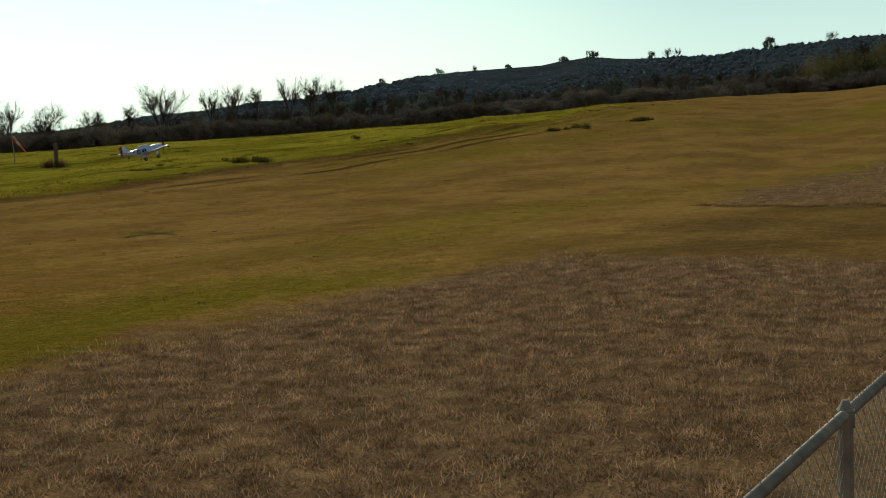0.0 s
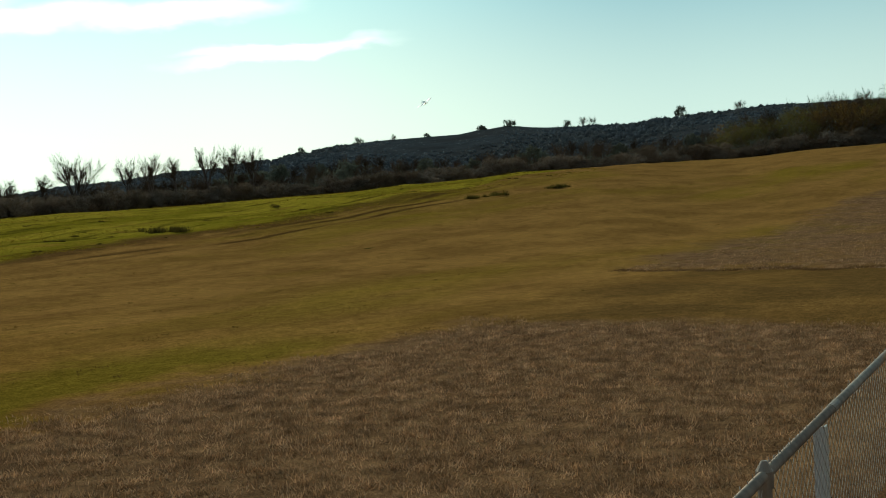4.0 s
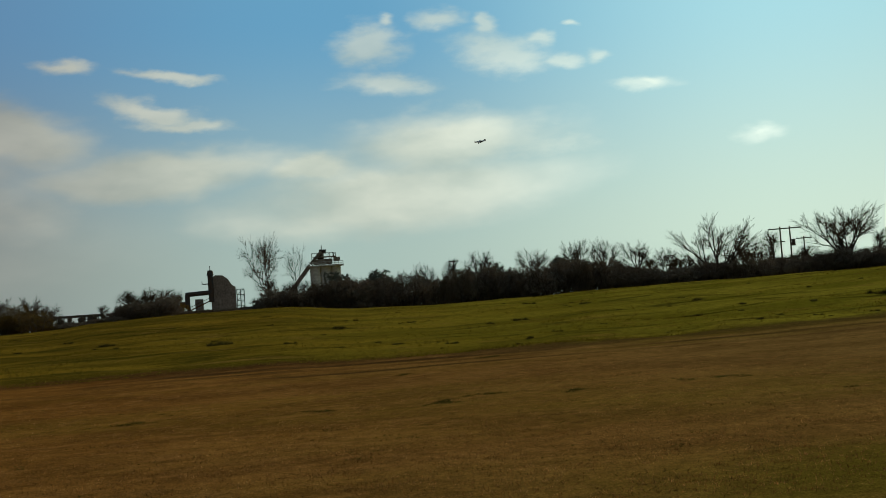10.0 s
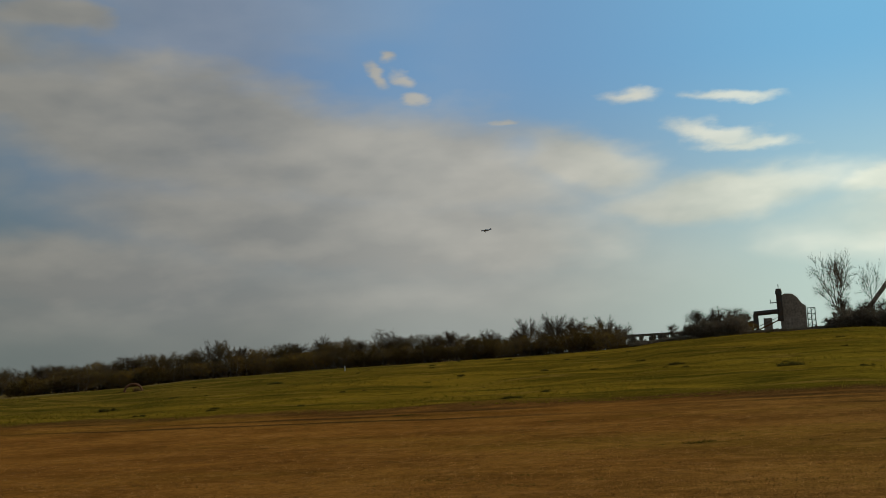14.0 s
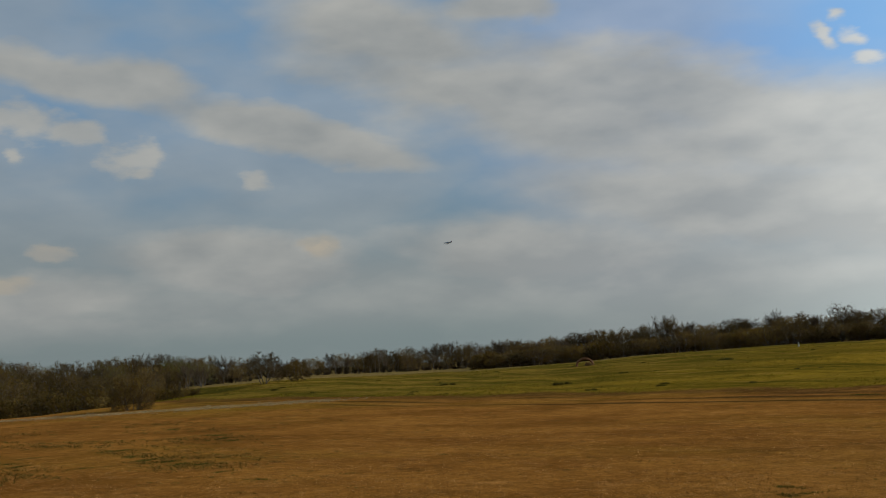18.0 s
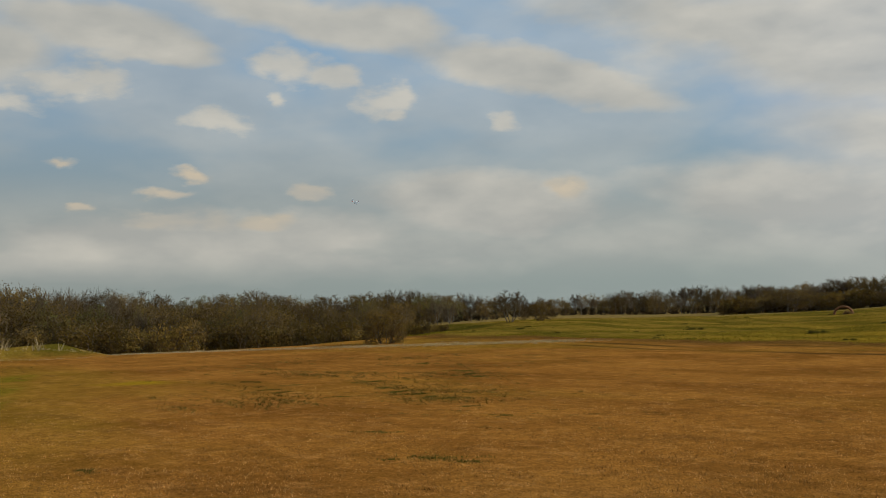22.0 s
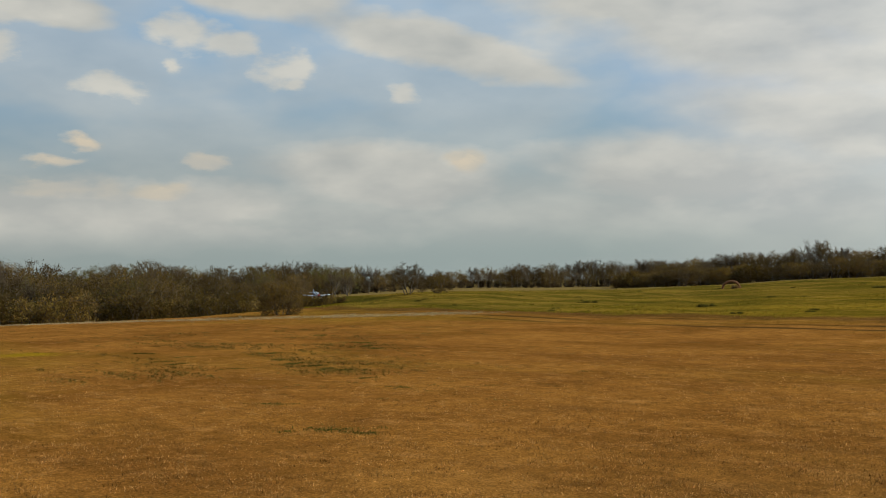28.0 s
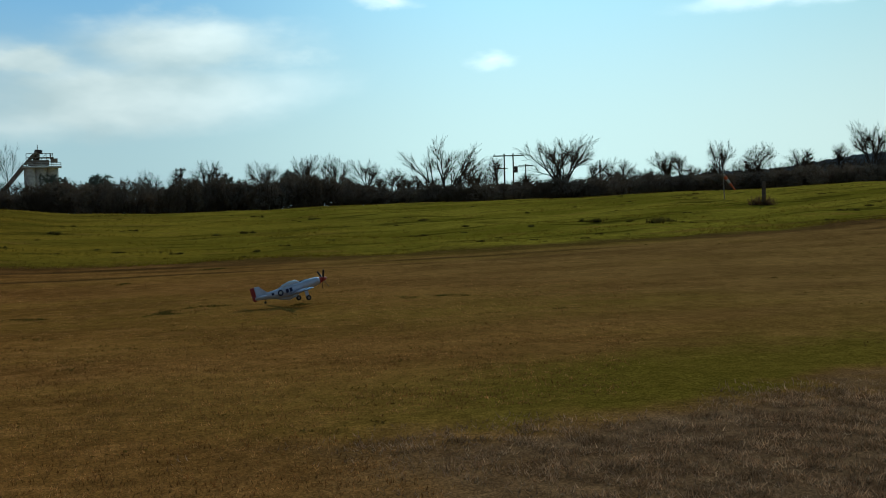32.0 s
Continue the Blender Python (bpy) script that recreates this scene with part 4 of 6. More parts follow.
# low woods beyond the west end, in the dip
def wood_stuff(name, label, rows, mat, seed, spray=0.14, per=800, slim=1.0):
    """Far undergrowth that nobody could count: lobed masses of small sprays over thin stems, joined. rows: bearing, top, distance."""
    g = np.random.default_rng(seed)
    quads, segs = [], []
    for az, el, d in rows:
        p = np.array(polar(az, d))
        h = EYE.z + d * math.tan(radians(el)) - p[2]
        h = max(h, 1.0)
        k = int(g.integers(6, 10))
        lobes = np.stack([g.normal(0, 0.34 * h * slim, k), g.normal(0, 0.34 * h * slim, k), g.uniform(0.10, 0.82, k) * h], 1)
        size = g.uniform(0.17, 0.30, k) * h
        pick = g.integers(0, k, per)
        way = g.normal(size=(per, 3))
        way /= np.linalg.norm(way, axis=1, keepdims=True)
        c = p + lobes[pick] + way * (size[pick] * g.uniform(0.3, 1.05, per))[:, None]
        u, v = g.normal(size=(per, 3)), g.normal(size=(per, 3))
        s = spray * g.uniform(0.5, 1.3, per)[:, None]
        u, v = u / np.linalg.norm(u, axis=1, keepdims=True) * s, v / np.linalg.norm(v, axis=1, keepdims=True) * s * 0.6
        quads.append(np.stack([c - u, c + v, c + u, c - v], 1).reshape(-1, 3))
        foot = Vector(p) - Vector((0, 0, 0.5))
        for q, r in zip(lobes, size):
            tip = Vector(p + q)
            segs.append((foot, tip, 0.05, 0.03))
            for _ in range(5):
                segs.append((tip, tip + Vector(g.normal(size=3)).normalized() * r * 1.15 + Vector((0, 0, r * 0.4)), 0.03, 0.015))
    qv = np.concatenate(quads)
    ob = link(name, mesh_of(name, qv.tolist(), np.arange(len(qv)).reshape(-1, 4).tolist(), mat))
    tagged(ob, label, "woods", kind="stuff")
    link("stems", mesh_of("stems", *sticks(segs, 3), M_TWIG), ob)


WEST_TOP = ((36, 0.85), (41, 0.8), (44.5, 0.88), (47.6, 0.76), (51.7, 0.62), (55.4, 0.78), (57, 1.03), (60, 1.1), (62, 0.9), (64.8, 1.1), (66.8, 1.25), (69.8, 0.97), (72.3, 1.3), (75.4, 1.42), (78.8, 1.7), (81, 1.45), (100, 1.7))
g_ = random.Random(77)
rows_, az = [], 33.0
while az < 61:
    rows_.append((az, table(WEST_TOP, az) - 0.3 + g_.uniform(-0.15, 0.1), g_.uniform(158, 175)))
    rows_.append((az + 0.1, 0.0 + g_.uniform(-0.2, 0.1), g_.uniform(144, 150)))
    az += 0.5
wood_stuff("far_wood", "distant brown-grey undergrowth in the dip beyond the meadow", rows_, M_FARWOOD, 31, 0.12, 500)
rows_, az = [], 54.0
while az < 102:
    rows_.append((az, table(WEST_TOP, az) - 0.45 + g_.uniform(-0.2, 0.1), g_.uniform(130, 140)))
    rows_.append((az + 0.2, -0.1 + g_.uniform(-0.3, 0.2), g_.uniform(118, 125)))
    az += 0.6
wood_stuff("deep_wood", "dense olive-brown undergrowth below the western brow", rows_, M_FARWOOD, 32, 0.11, 500)
rows_, az = [], -51.0
while az < 42:
    if not 2.9 < az < 6.7:
        rows_.append((az, table(RIM, az) + (0.35 if 9 < az < 12.4 else 0.8) + g_.uniform(-0.15, 0.15), reach_at(az) + g_.uniform(3, 12)))
    az += 0.4
rows_ += [(-5.0 + 0.35 * k, table(RIM, -5.0 + 0.35 * k) + 0.35, reach_at(-5.0 + 0.35 * k) + 1.5) for k in range(21)]
wood_stuff("hedge_bottom", "dense dark undergrowth of the hedgerow", rows_, M_BRUSH, 34, 0.13, 420)
FOOT_TOP = ((-115, 3.4), (-95, 4.3), (-86, 4.5), (-80, 4.25), (-75.9, 3.8), (-72.5, 2.95), (-70, 2.75), (-66, 2.7), (-62, 2.45), (-59, 2.28), (-54.6, 2.6), (-51, 2.25), (-47, 1.95))
rows_, az = [], -113.0
while az < -46:
    d = reach_at(az) + 6
    for lo, hi, f in ((12, 22, -0.30), (4, 10, -0.75)):
        rows_.append((az + g_.uniform(0, 0.4), max(table(RIM, az) + 0.4, table(FOOT_TOP, az) + f + g_.uniform(-0.2, 0.15)), d + g_.uniform(lo, hi)))
    az += 0.55
wood_stuff("hillside_wood", "dark undergrowth along the foot of the ridge", rows_, M_CEDAR, 33, 0.15, 420)

# trees of the west wood, the tallest behind
az = 37.0
while az < 101:
    top = table(WEST_TOP, az)
    stand((BARE + BUDDING + BUDDING) if az < 54 else (BARE[:2] + BUDDING + BUDDING + LEAFY), az, top + rng.uniform(-0.12, 0.10), rng.uniform(150, 165) if az < 54 else rng.uniform(128, 140), "trees of the west wood", 0.2)
    stand(BUDDING + BARE[:2], az + 0.3, top - rng.uniform(0.2, 0.5), rng.uniform(140, 150) if az < 54 else rng.uniform(112, 126), "trees of the west wood", 0.2)
    if az > 56:
        stand(BUDDING + BUDDING + BUDDING + LEAFY[:1] + BARE[1:2], az + 0.15, 0.35 * top + rng.uniform(-0.3, 0.25), rng.uniform(96, 106), "trees of the west wood", 0.5)
        stand(HAZE, az + 0.4, -0.5 + rng.uniform(-0.35, 0.3), rng.uniform(86, 93), "thickets of the west wood", 0.4)
    az += 0.62
for az, el, wide, d in ((64.8, 0.75, 1.1, 104), (76.6, 0.95, 1.6, 100), (57.6, 0.95, 1.6, 112), (80.5, 1.3, 1.8, 104), (71.6, 0.6, 1.2, 104), (60.6, 0.9, 1.5, 112), (56.3, 0.7, 1.4, 114), (79.0, 0.5, 1.6, 98)):
    stand(LEAFY, az, el, d, "trees of the west wood", 0.1, wide)

# woods at the foot of the hill
az = -112.0
while az < -46:
    top, d = table(FOOT_TOP, az), reach_at(az) + 5
    kinds = (BARE + BARE + CEDAR) if az > -73 else (LEAFY + LEAFY + BARE + BUDDING)
    stand(kinds, az, top + rng.uniform(-0.15, 0.2), d + rng.uniform(10, 22), "trees below the hill", 0.2)
    stand(kinds, az + 0.35, top - rng.uniform(0.15, 0.6), d + rng.uniform(4, 10), "trees below the hill", 0.2)
    if az < -50:
        stand(BRUSH, az + 0.2, table(RIM, az) + rng.uniform(0.5, 1.0), d + rng.uniform(0, 3), "thickets below the hill", 0.2, rng.uniform(1.4, 2.2))
    az += 0.75


# ---- the wooded hill ----
def hill_line(az):
    """The skyline of the ridge, in degrees above eye level."""
    pts = ((-130, 2.6), (-100, 3.5), (-88, 3.95), (-78.7, 4.1), (-75.9, 4.15), (-73.1, 4.0), (-70.3, 3.84), (-68.9, 3.7), (-67.5, 3.74), (-64.8, 3.7), (-63, 3.85), (-61.8, 3.74), (-60.3, 3.55), (-56.4, 3.5), (-54.5, 3.38), (-52.5, 3.12), (-50.8, 2.82), (-47.1, 2.45), (-42, 2.0), (-36, 1.35), (-28, 0.9), (-18, 0.5))
    for (a, e), (b, f) in zip(pts, pts[1:]):
        if a <= az <= b:
            return e + (f - e) * sm((az - a) / (b - a))
    return 0.4


def build_hill():
    verts, faces = [], []
    n = 150
    rows = ((330, -0.02), (430, 0.35), (540, 0.72), (640, 1.0), (760, 0.9), (950, 0.3), (1150, -0.1))
    for d, f in rows:
        for i in range(n + 1):
            az = -130 + 112 * i / n
            h = EYE.z + 640 * math.tan(radians(hill_line(az))) - 1.5
            p = polar(az, d, 0)
            z = h * f + 3.0 * noise.noise((p.x * 0.012, p.y * 0.012, 1)) * (0.2 < f)
            verts.append((p.x, p.y, z))
    for r in range(len(rows) - 1):
        for i in range(n):
            o = r * (n + 1) + i
            faces.append((o, o + 1, o + n + 2, o + n + 1))
    ob = link("hill", mesh_of("hill", verts, faces, M_SHADED_FLOOR, True))
    tagged(ob, "long wooded ridge beyond the field", "hill", kind="structure")
    # tree crowns over the slope
    g = np.random.default_rng(9)
    n_crowns, n_sprays = 17000, 8
    az_c, far = g.uniform(-112, -20, n_crowns), 335 + 330 * g.random(n_crowns) ** 0.7
    level = np.interp(far, [q[0] for q in rows], [q[1] for q in rows])
    ridge = np.array([EYE.z + 640 * math.tan(radians(hill_line(v))) - 1.5 for v in az_c])
    mid = np.stack([-np.sin(np.radians(az_c)) * far, np.cos(np.radians(az_c)) * far, ridge * level], 1)
    size = g.uniform(0.8, 1.9, n_crowns) * np.where(g.random(n_crowns) < 0.02, 1.5, 1.0)
    mid[:, 2] += size * 0.04
    way = g.normal(size=(n_crowns, n_sprays, 3))
    way /= np.linalg.norm(way, axis=2, keepdims=True)
    c = mid[:, None] + way * (size[:, None, None] * g.uniform(0.55, 1.05, (n_crowns, n_sprays, 1)))
    u, v = g.normal(size=c.shape), g.normal(size=c.shape)
    u *= (0.17 * size[:, None] / np.linalg.norm(u, axis=2))[:, :, None]
    v *= (0.17 * size[:, None] / np.linalg.norm(v, axis=2))[:, :, None]
    cv = np.stack([c - u, c + v, c + u, c - v], 2).reshape(-1, 3)
    cf = np.arange(n_crowns * n_sprays * 4).reshape(-1, 4).tolist()
    # a lumpy heart in every crown
    ball = bmesh.new()
    bmesh.ops.create_icosphere(ball, subdivisions=1, radius=0.82)
    knob = np.array([q.co for q in ball.verts])
    tris = np.array([[q.index for q in face.verts] for face in ball.faces])
    ball.free()
    heart = mid[:, None] + knob[None] * (size[:, None, None] * g.uniform(0.72, 1.12, (n_crowns, len(knob), 1)))
    cf += (tris[None] + (len(cv) + np.arange(n_crowns)[:, None, None] * len(knob))).reshape(-1, 3).tolist()
    cv = np.concatenate([cv, heart.reshape(-1, 3)]).tolist()
    tagged(link("hill_woods", mesh_of("hill_woods", cv, cf, M_HAZY_HILL, True)), "far woods over the ridge, tinted blue-grey for haze", "woods", kind="stuff")
    # trees that break the skyline
    for kind, az, el, wide in ((CEDAR[1], -63.1, 4.14, 0.7), (CEDAR[0], -61.7, 3.95, 0.5), (CEDAR[1], -71.6, 4.3, 0.62), (BARE[1], -66.8, 4.08, 0.5), (BARE[0], -67.3, 4.06, 0.45), (CEDAR[1], -55.4, 3.65, 0.5), (CEDAR[0], -52.5, 3.28, 0.4),
                               (CEDAR[1], -66.0, 3.96, 0.4), (BARE[1], -74.5, 4.36, 0.6), (CEDAR[0], -58.9, 3.7, 0.35), (BARE[3], -57.2, 3.72, 0.4), (CEDAR[1], -49.6, 2.8, 0.45)):
        p = polar(az, 640, 640 * math.tan(radians(hill_line(az))) - 3)
        high, across = UNIT[kind.name]
        plant(kind, p, (640 * radians(wide) / across, (640 * math.tan(radians(el)) + EYE.z - p.z) / high), az * 7, "trees on the ridge")


build_hill()


# ---- the plant behind the rise ----
def silo_tower():
    root = empty("silo_tower", Matrix.Translation(polar(-0.85, 420, 0)) @ pose(0, 0, 0, 0, 0, -0.85))
    tagged(root, "three pale concrete silos with a machinery deck on top", "silo")
    for i, x in enumerate((-3.6, 0.2, 4.0)):
        part("silo", tubes(((x, (i - 1) * 0.8, -4), (x, (i - 1) * 0.8, 18.4), 1.95), n=24), M_CONC, root, smooth=False)
    part("deck", boxes(((13.2, 7.0, 0.5), (0.4, 0, 18.7))), M_CONC, root, "steel deck with an overhang")
    part("rail", tubes(*[((x, -3.4, 18.9), (x, -3.4, 20.1), 0.09) for x in np.linspace(-6, 6.8, 9)], ((-6, -3.4, 20.1), (6.8, -3.4, 20.1), 0.09), ((-6, -3.4, 19.5), (6.8, -3.4, 19.5), 0.08), n=6), M_CONC, root, "handrail round the deck")
    part("machine_house", boxes(((7.0, 4.2, 1.9), (-0.6, 0, 20.2)), ((8.6, 3.4, 0.35), (0.2, 0, 22.0)), ((2.4, 2.4, 1.4), (4.6, 0, 21.0)), bevel=0.06), M_STEEL, root)
    part("lattice", tubes(*[((x, -2.4, 19), (x, -2.4, 23.4), 0.12) for x in (-4.6, -2.4, -0.2, 2.0, 4.2)], *[((-4.6, -2.4, z), (4.2, -2.4, z), 0.10) for z in (20.6, 22.0, 23.4)], *[((x, -2.4, 20.6), (x + 2.2, -2.4, 23.4), 0.08) for x in (-4.6, -2.4, -0.2, 2.0)], n=6), M_STEEL, root, "steel lattice round the machines")
    part("head_drum", tubes(((-1.4, 0, 21.0), (-1.0, 0, 24.6), 1.0, 0.8), n=12), M_DARK, root)
    part("motor", tubes(((-1.6, 0, 24.2), (0.8, 0, 24.0), 0.75), n=12), M_DARK, root)
    part("chute", tubes(((-1.0, -1, 24.0), (-5.2, -1, 19.6), 0.55), n=10), M_STEEL, root, "sloping steel chute")
    part("mast", tubes(((-0.8, 0, 24.6), (-0.8, 0, 26.6), 0.12), n=8), M_DARK, root)
    part("vent_pipe", tubes(((3.4, 0, 21.6), (3.4, 0, 23.6), 0.22), n=8), M_DARK, root)
    c = part("conveyor", boxes(((17.5, 1.6, 1.5), (0, 0, 0))), M_RUST, root, "sloping covered conveyor")
    c.matrix_basis = pose(-10.9, -1, 12.4, 0, -51, 0)


def dryer_block():
    root = empty("dryer_plant", Matrix.Translation(polar(4.6, 415, 0)) @ pose(0, 0, 0, 0, 0, 4.6))
    tagged(root, "dark weathered plant building with ducts and a stack", "building")
    bm = bmesh.new()
    prof = [(-2.6, -4), (-2.6, 16.6), (-0.6, 17.6), (1.8, 17.4), (3.6, 16.0), (4.9, 13.8), (6.2, 13.0), (6.2, -4)]
    for y in (-4, 4):
        for x, z in prof:
            bm.verts.new((x + 0.5, y, z))
    bm.verts.ensure_lookup_table()
    k = len(prof)
    bm.faces.new([bm.verts[i] for i in range(k)])
    bm.faces.new([bm.verts[i] for i in reversed(range(k, 2 * k))])
    for i in range(k):
        j = (i + 1) % k
        bm.faces.new([bm.verts[i], bm.verts[i + k], bm.verts[j + k], bm.verts[j]])
    bmesh.ops.recalc_face_normals(bm, faces=bm.faces)
    part("house", bm, M_RUST, root, "dark clad building with a sloping roof")
    part("stack", tubes(((-2.0, -4.4, 8), (-2.0, -4.4, 17.6), 1.0), ((-2.0, -4.4, 17.6), (-2.0, -4.4, 19.4), 1.3, 0.9), ((-2.0, -4.4, 19.4), (-2.0, -4.4, 21.0), 0.12), n=14), M_DARK, root)
    part("gallery", boxes(((3.6, 1.4, 0.3), (-3.4, -4.6, 14.6)), ((0.2, 1.4, 1.2), (-5.0, -4.6, 15.2))), M_DARK, root)
    part("duct", tubes(((-10.4, -4.6, 6.0), (-10.4, -4.6, 11.2), 0.9), ((-11.0, -4.6, 11.2), (-2.6, -4.6, 11.5), 0.85), ((-12.6, -4.6, 8.0), (-10.0, -4.6, 8.0), 0.8), ((-12.4, -4.6, 3.4), (-12.4, -4.6, 8.4), 0.7), ((-13.0, -4.6, 4.6), (-9.8, -4.6, 5.0), 0.8), ((-10.4, -4.6, 6.0), (-8.6, -4.6, 3.6), 0.8), n=12), M_DARK, root, "bent dark duct")
    part("tank", tubes(((-6.4, -3, -4), (-6.4, -3, 9.4), 1.5), n=18), M_RUST, root)
    part("pale_bin", boxes(((1.8, 2.2, 3.0), (-10.8, -4.9, 2.8)), ((2.6, 2.0, 1.2), (-9.0, -4.9, 1.6))), M_CONC, root, "pale bins under the duct")
    part("side_frame", tubes(*[((x, -4.3, -4), (x, -4.3, 12.0), 0.18) for x in (7.0, 8.3, 9.6)], *[((7.0, -4.3, z), (9.6, -4.3, z), 0.14) for z in (2, 4, 6, 8, 10, 12)], *[((7.0, -4.3, z), (9.6, -4.3, z + 2), 0.10) for z in (2, 4, 6, 8, 10)], n=6), M_DARK, root)
    part("catwalk", tubes(((-9.5, -4.7, 5.6), (-2.8, -4.7, 8.4), 0.22), ((-9.5, -4.7, 6.7), (-2.8, -4.7, 9.5), 0.1), n=6), M_RUSTY, root, "rusty sloping catwalk")


def low_shed():
    p = polar(12.4, 330, 0)
    root = empty("belt_conveyor", Matrix.Translation(p) @ pose(0, 0, 0, 0, 0, 12.4))
    tagged(root, "long low dark conveyor behind the hedge", "conveyor")
    part("belt", boxes(((17, 1.4, 0.7), (4, 0, 5.4))), M_DARK, root)
    part("head", boxes(((2.4, 2.4, 3.4), (-5.5, 0, 6.2))), M_DARK, root)
    part("legs", tubes(*[((x, 0, 0), (x, 0, 5.2), 0.2) for x in (-4, 2, 8, 12)], n=6), M_DARK, root)


silo_tower()
dryer_block()
low_shed()


# ---- poles ----
def line_pole(az, d, el, name="utility_pole", twin=False, arm=2.2):
    p = polar(az, d)
    h = EYE.z + d * math.tan(radians(el)) - p.z
    root = empty(name, Matrix.Translation(p) @ pose(0, 0, 0, 0, 0, az))
    tagged(root, "weathered wooden utility pole with a crossarm" if not twin else "twin-legged wooden utility pole with a long crossarm", "utility pole")
    for x in ((-0.75, 0.75) if twin else (0,)):
        part("pole", tubes(((x, 0, -0.5), (x, 0, h + 0.25), 0.17, 0.12), n=10), M_WOOD, root)
    if arm:
        part("crossarm", boxes(((arm * 2, 0.16, 0.2), (0, 0.16, h - 0.1))), M_WOOD, root)
        for x in np.linspace(-arm + 0.2, arm - 0.2, 4):
            part("insulator", tubes(((x, 0.16, h), (x, 0.16, h + 0.28), 0.06, 0.04), n=8), M_CONC, root)
    if twin:
        part("transformer", tubes(((1.2, -0.2, h - 3.0), (1.2, -0.2, h - 1.9), 0.32), n=14), M_DARK, root)
        part("lower_arm", boxes(((1.5, 0.14, 0.18), (-0.9, 0.14, h - 2.2))), M_WOOD, root)


line_pole(-23.9, 190, 2.42, twin=True, arm=2.6)
line_pole(-24.75, 215, 1.88, arm=1.4)
line_pole(-28.5, 190, 1.95, arm=0)
line_pole(-7.4, 200, 2.08, arm=0.9)


# ---- the fence by the camera ----


def wire_net(bm, x0, x1, z0, z1, step=0.085, r=0.0017):
    """Woven diamonds in the xz plane."""
    w, h = x1 - x0, z1 - z0
    for s in (1, -1):
        k = -h
        while k < w:
            a, b = max(0.0, k), min(w, k + h)
            if b > a + 0.01:
                za, zb = (a - k), (b - k)
                if s < 0:
                    za, zb = h - za, h - zb
                tube(bm, (x0 + a, 0.003 * s, z0 + za), (x0 + b, 0.003 * s, z0 + zb), r, n=3)
            k += step


def fence_run(name, xs, at, label, h0=1.0, h1=1.0):
    """Posts at xs, the rail running from h0 to h1 above the ground."""
    root = empty(name, at)
    tagged(root, label, "fence")

    def h(x):
        return h0 + (h1 - h0) * (x - xs[0]) / (xs[-1] - xs[0])

    for x in xs:
        part("post", tubes(((x, 0, -0.4), (x, 0, h(x) - 0.03), 0.03), n=12), M_STEEL, root)
        cap = tubes(((x, 0, h(x) - 0.05), (x, 0, h(x) + 0.02), 0.037), ((x, 0, h(x) + 0.02), (x, 0, h(x) + 0.06), 0.034, 0.012), n=12)
        part("post_cap", cap, M_STEEL, root, "cast loop cap over the post")
    part("top_rail", tubes(((xs[0], 0, h0), (xs[-1], 0, h1), 0.024), n=12), M_STEEL, root, smooth=True)
    for x in xs[:-1]:
        part("rail_sleeve", tubes(((x + 1.28, 0, h(x + 1.28)), (x + 1.42, 0, h(x + 1.42)), 0.0265), n=12), M_STEEL, root)
    for a, b in zip(xs, xs[1:]):
        bm = bmesh.new()
        wire_net(bm, a, b, 0.03, (h(a) + h(b)) / 2 - 0.01)
        part("wire_mesh", bm, M_WIRE, root, "woven chain-link mesh")
    barbs, toss = bmesh.new(), random.Random(17)
    x = xs[0]
    while x < xs[-1]:
        tube(barbs, (x, 0.01, h(x)), (x + toss.uniform(-0.014, 0.018), 0.01 + toss.uniform(-0.01, 0.01), h(x) + toss.uniform(0.026, 0.042)), 0.0022, n=3)
        x += 0.085 * toss.uniform(0.8, 1.2)
    tagged(part("selvage", barbs, M_WIRE, root, "twisted wire ends above the rail"), kind="stuff")
    return root


fence_run("chain_link_fence", (0.9, 4.5, 9.05, 15.57), Matrix.Translation((0, 1.21, 0)), "waist-high galvanised chain-link fence beside the camera", 0.655, 1.02)
fence_run("return_fence", (0.0, 2.6, 5.2), Matrix.Translation((15.6, 1.16, gz(15.8, 1))) @ pose(0, 0, 0, 0, 0, -90), "chain-link fence turning away from the strip")
fence_run("far_fence", (0.0, 3.0, 6.0, 9.0, 12.0), Matrix.Translation((28.6, 1.2, gz(30, 1) - 0.05)), "chain-link fence beyond the gap", 1.12, 1.12)


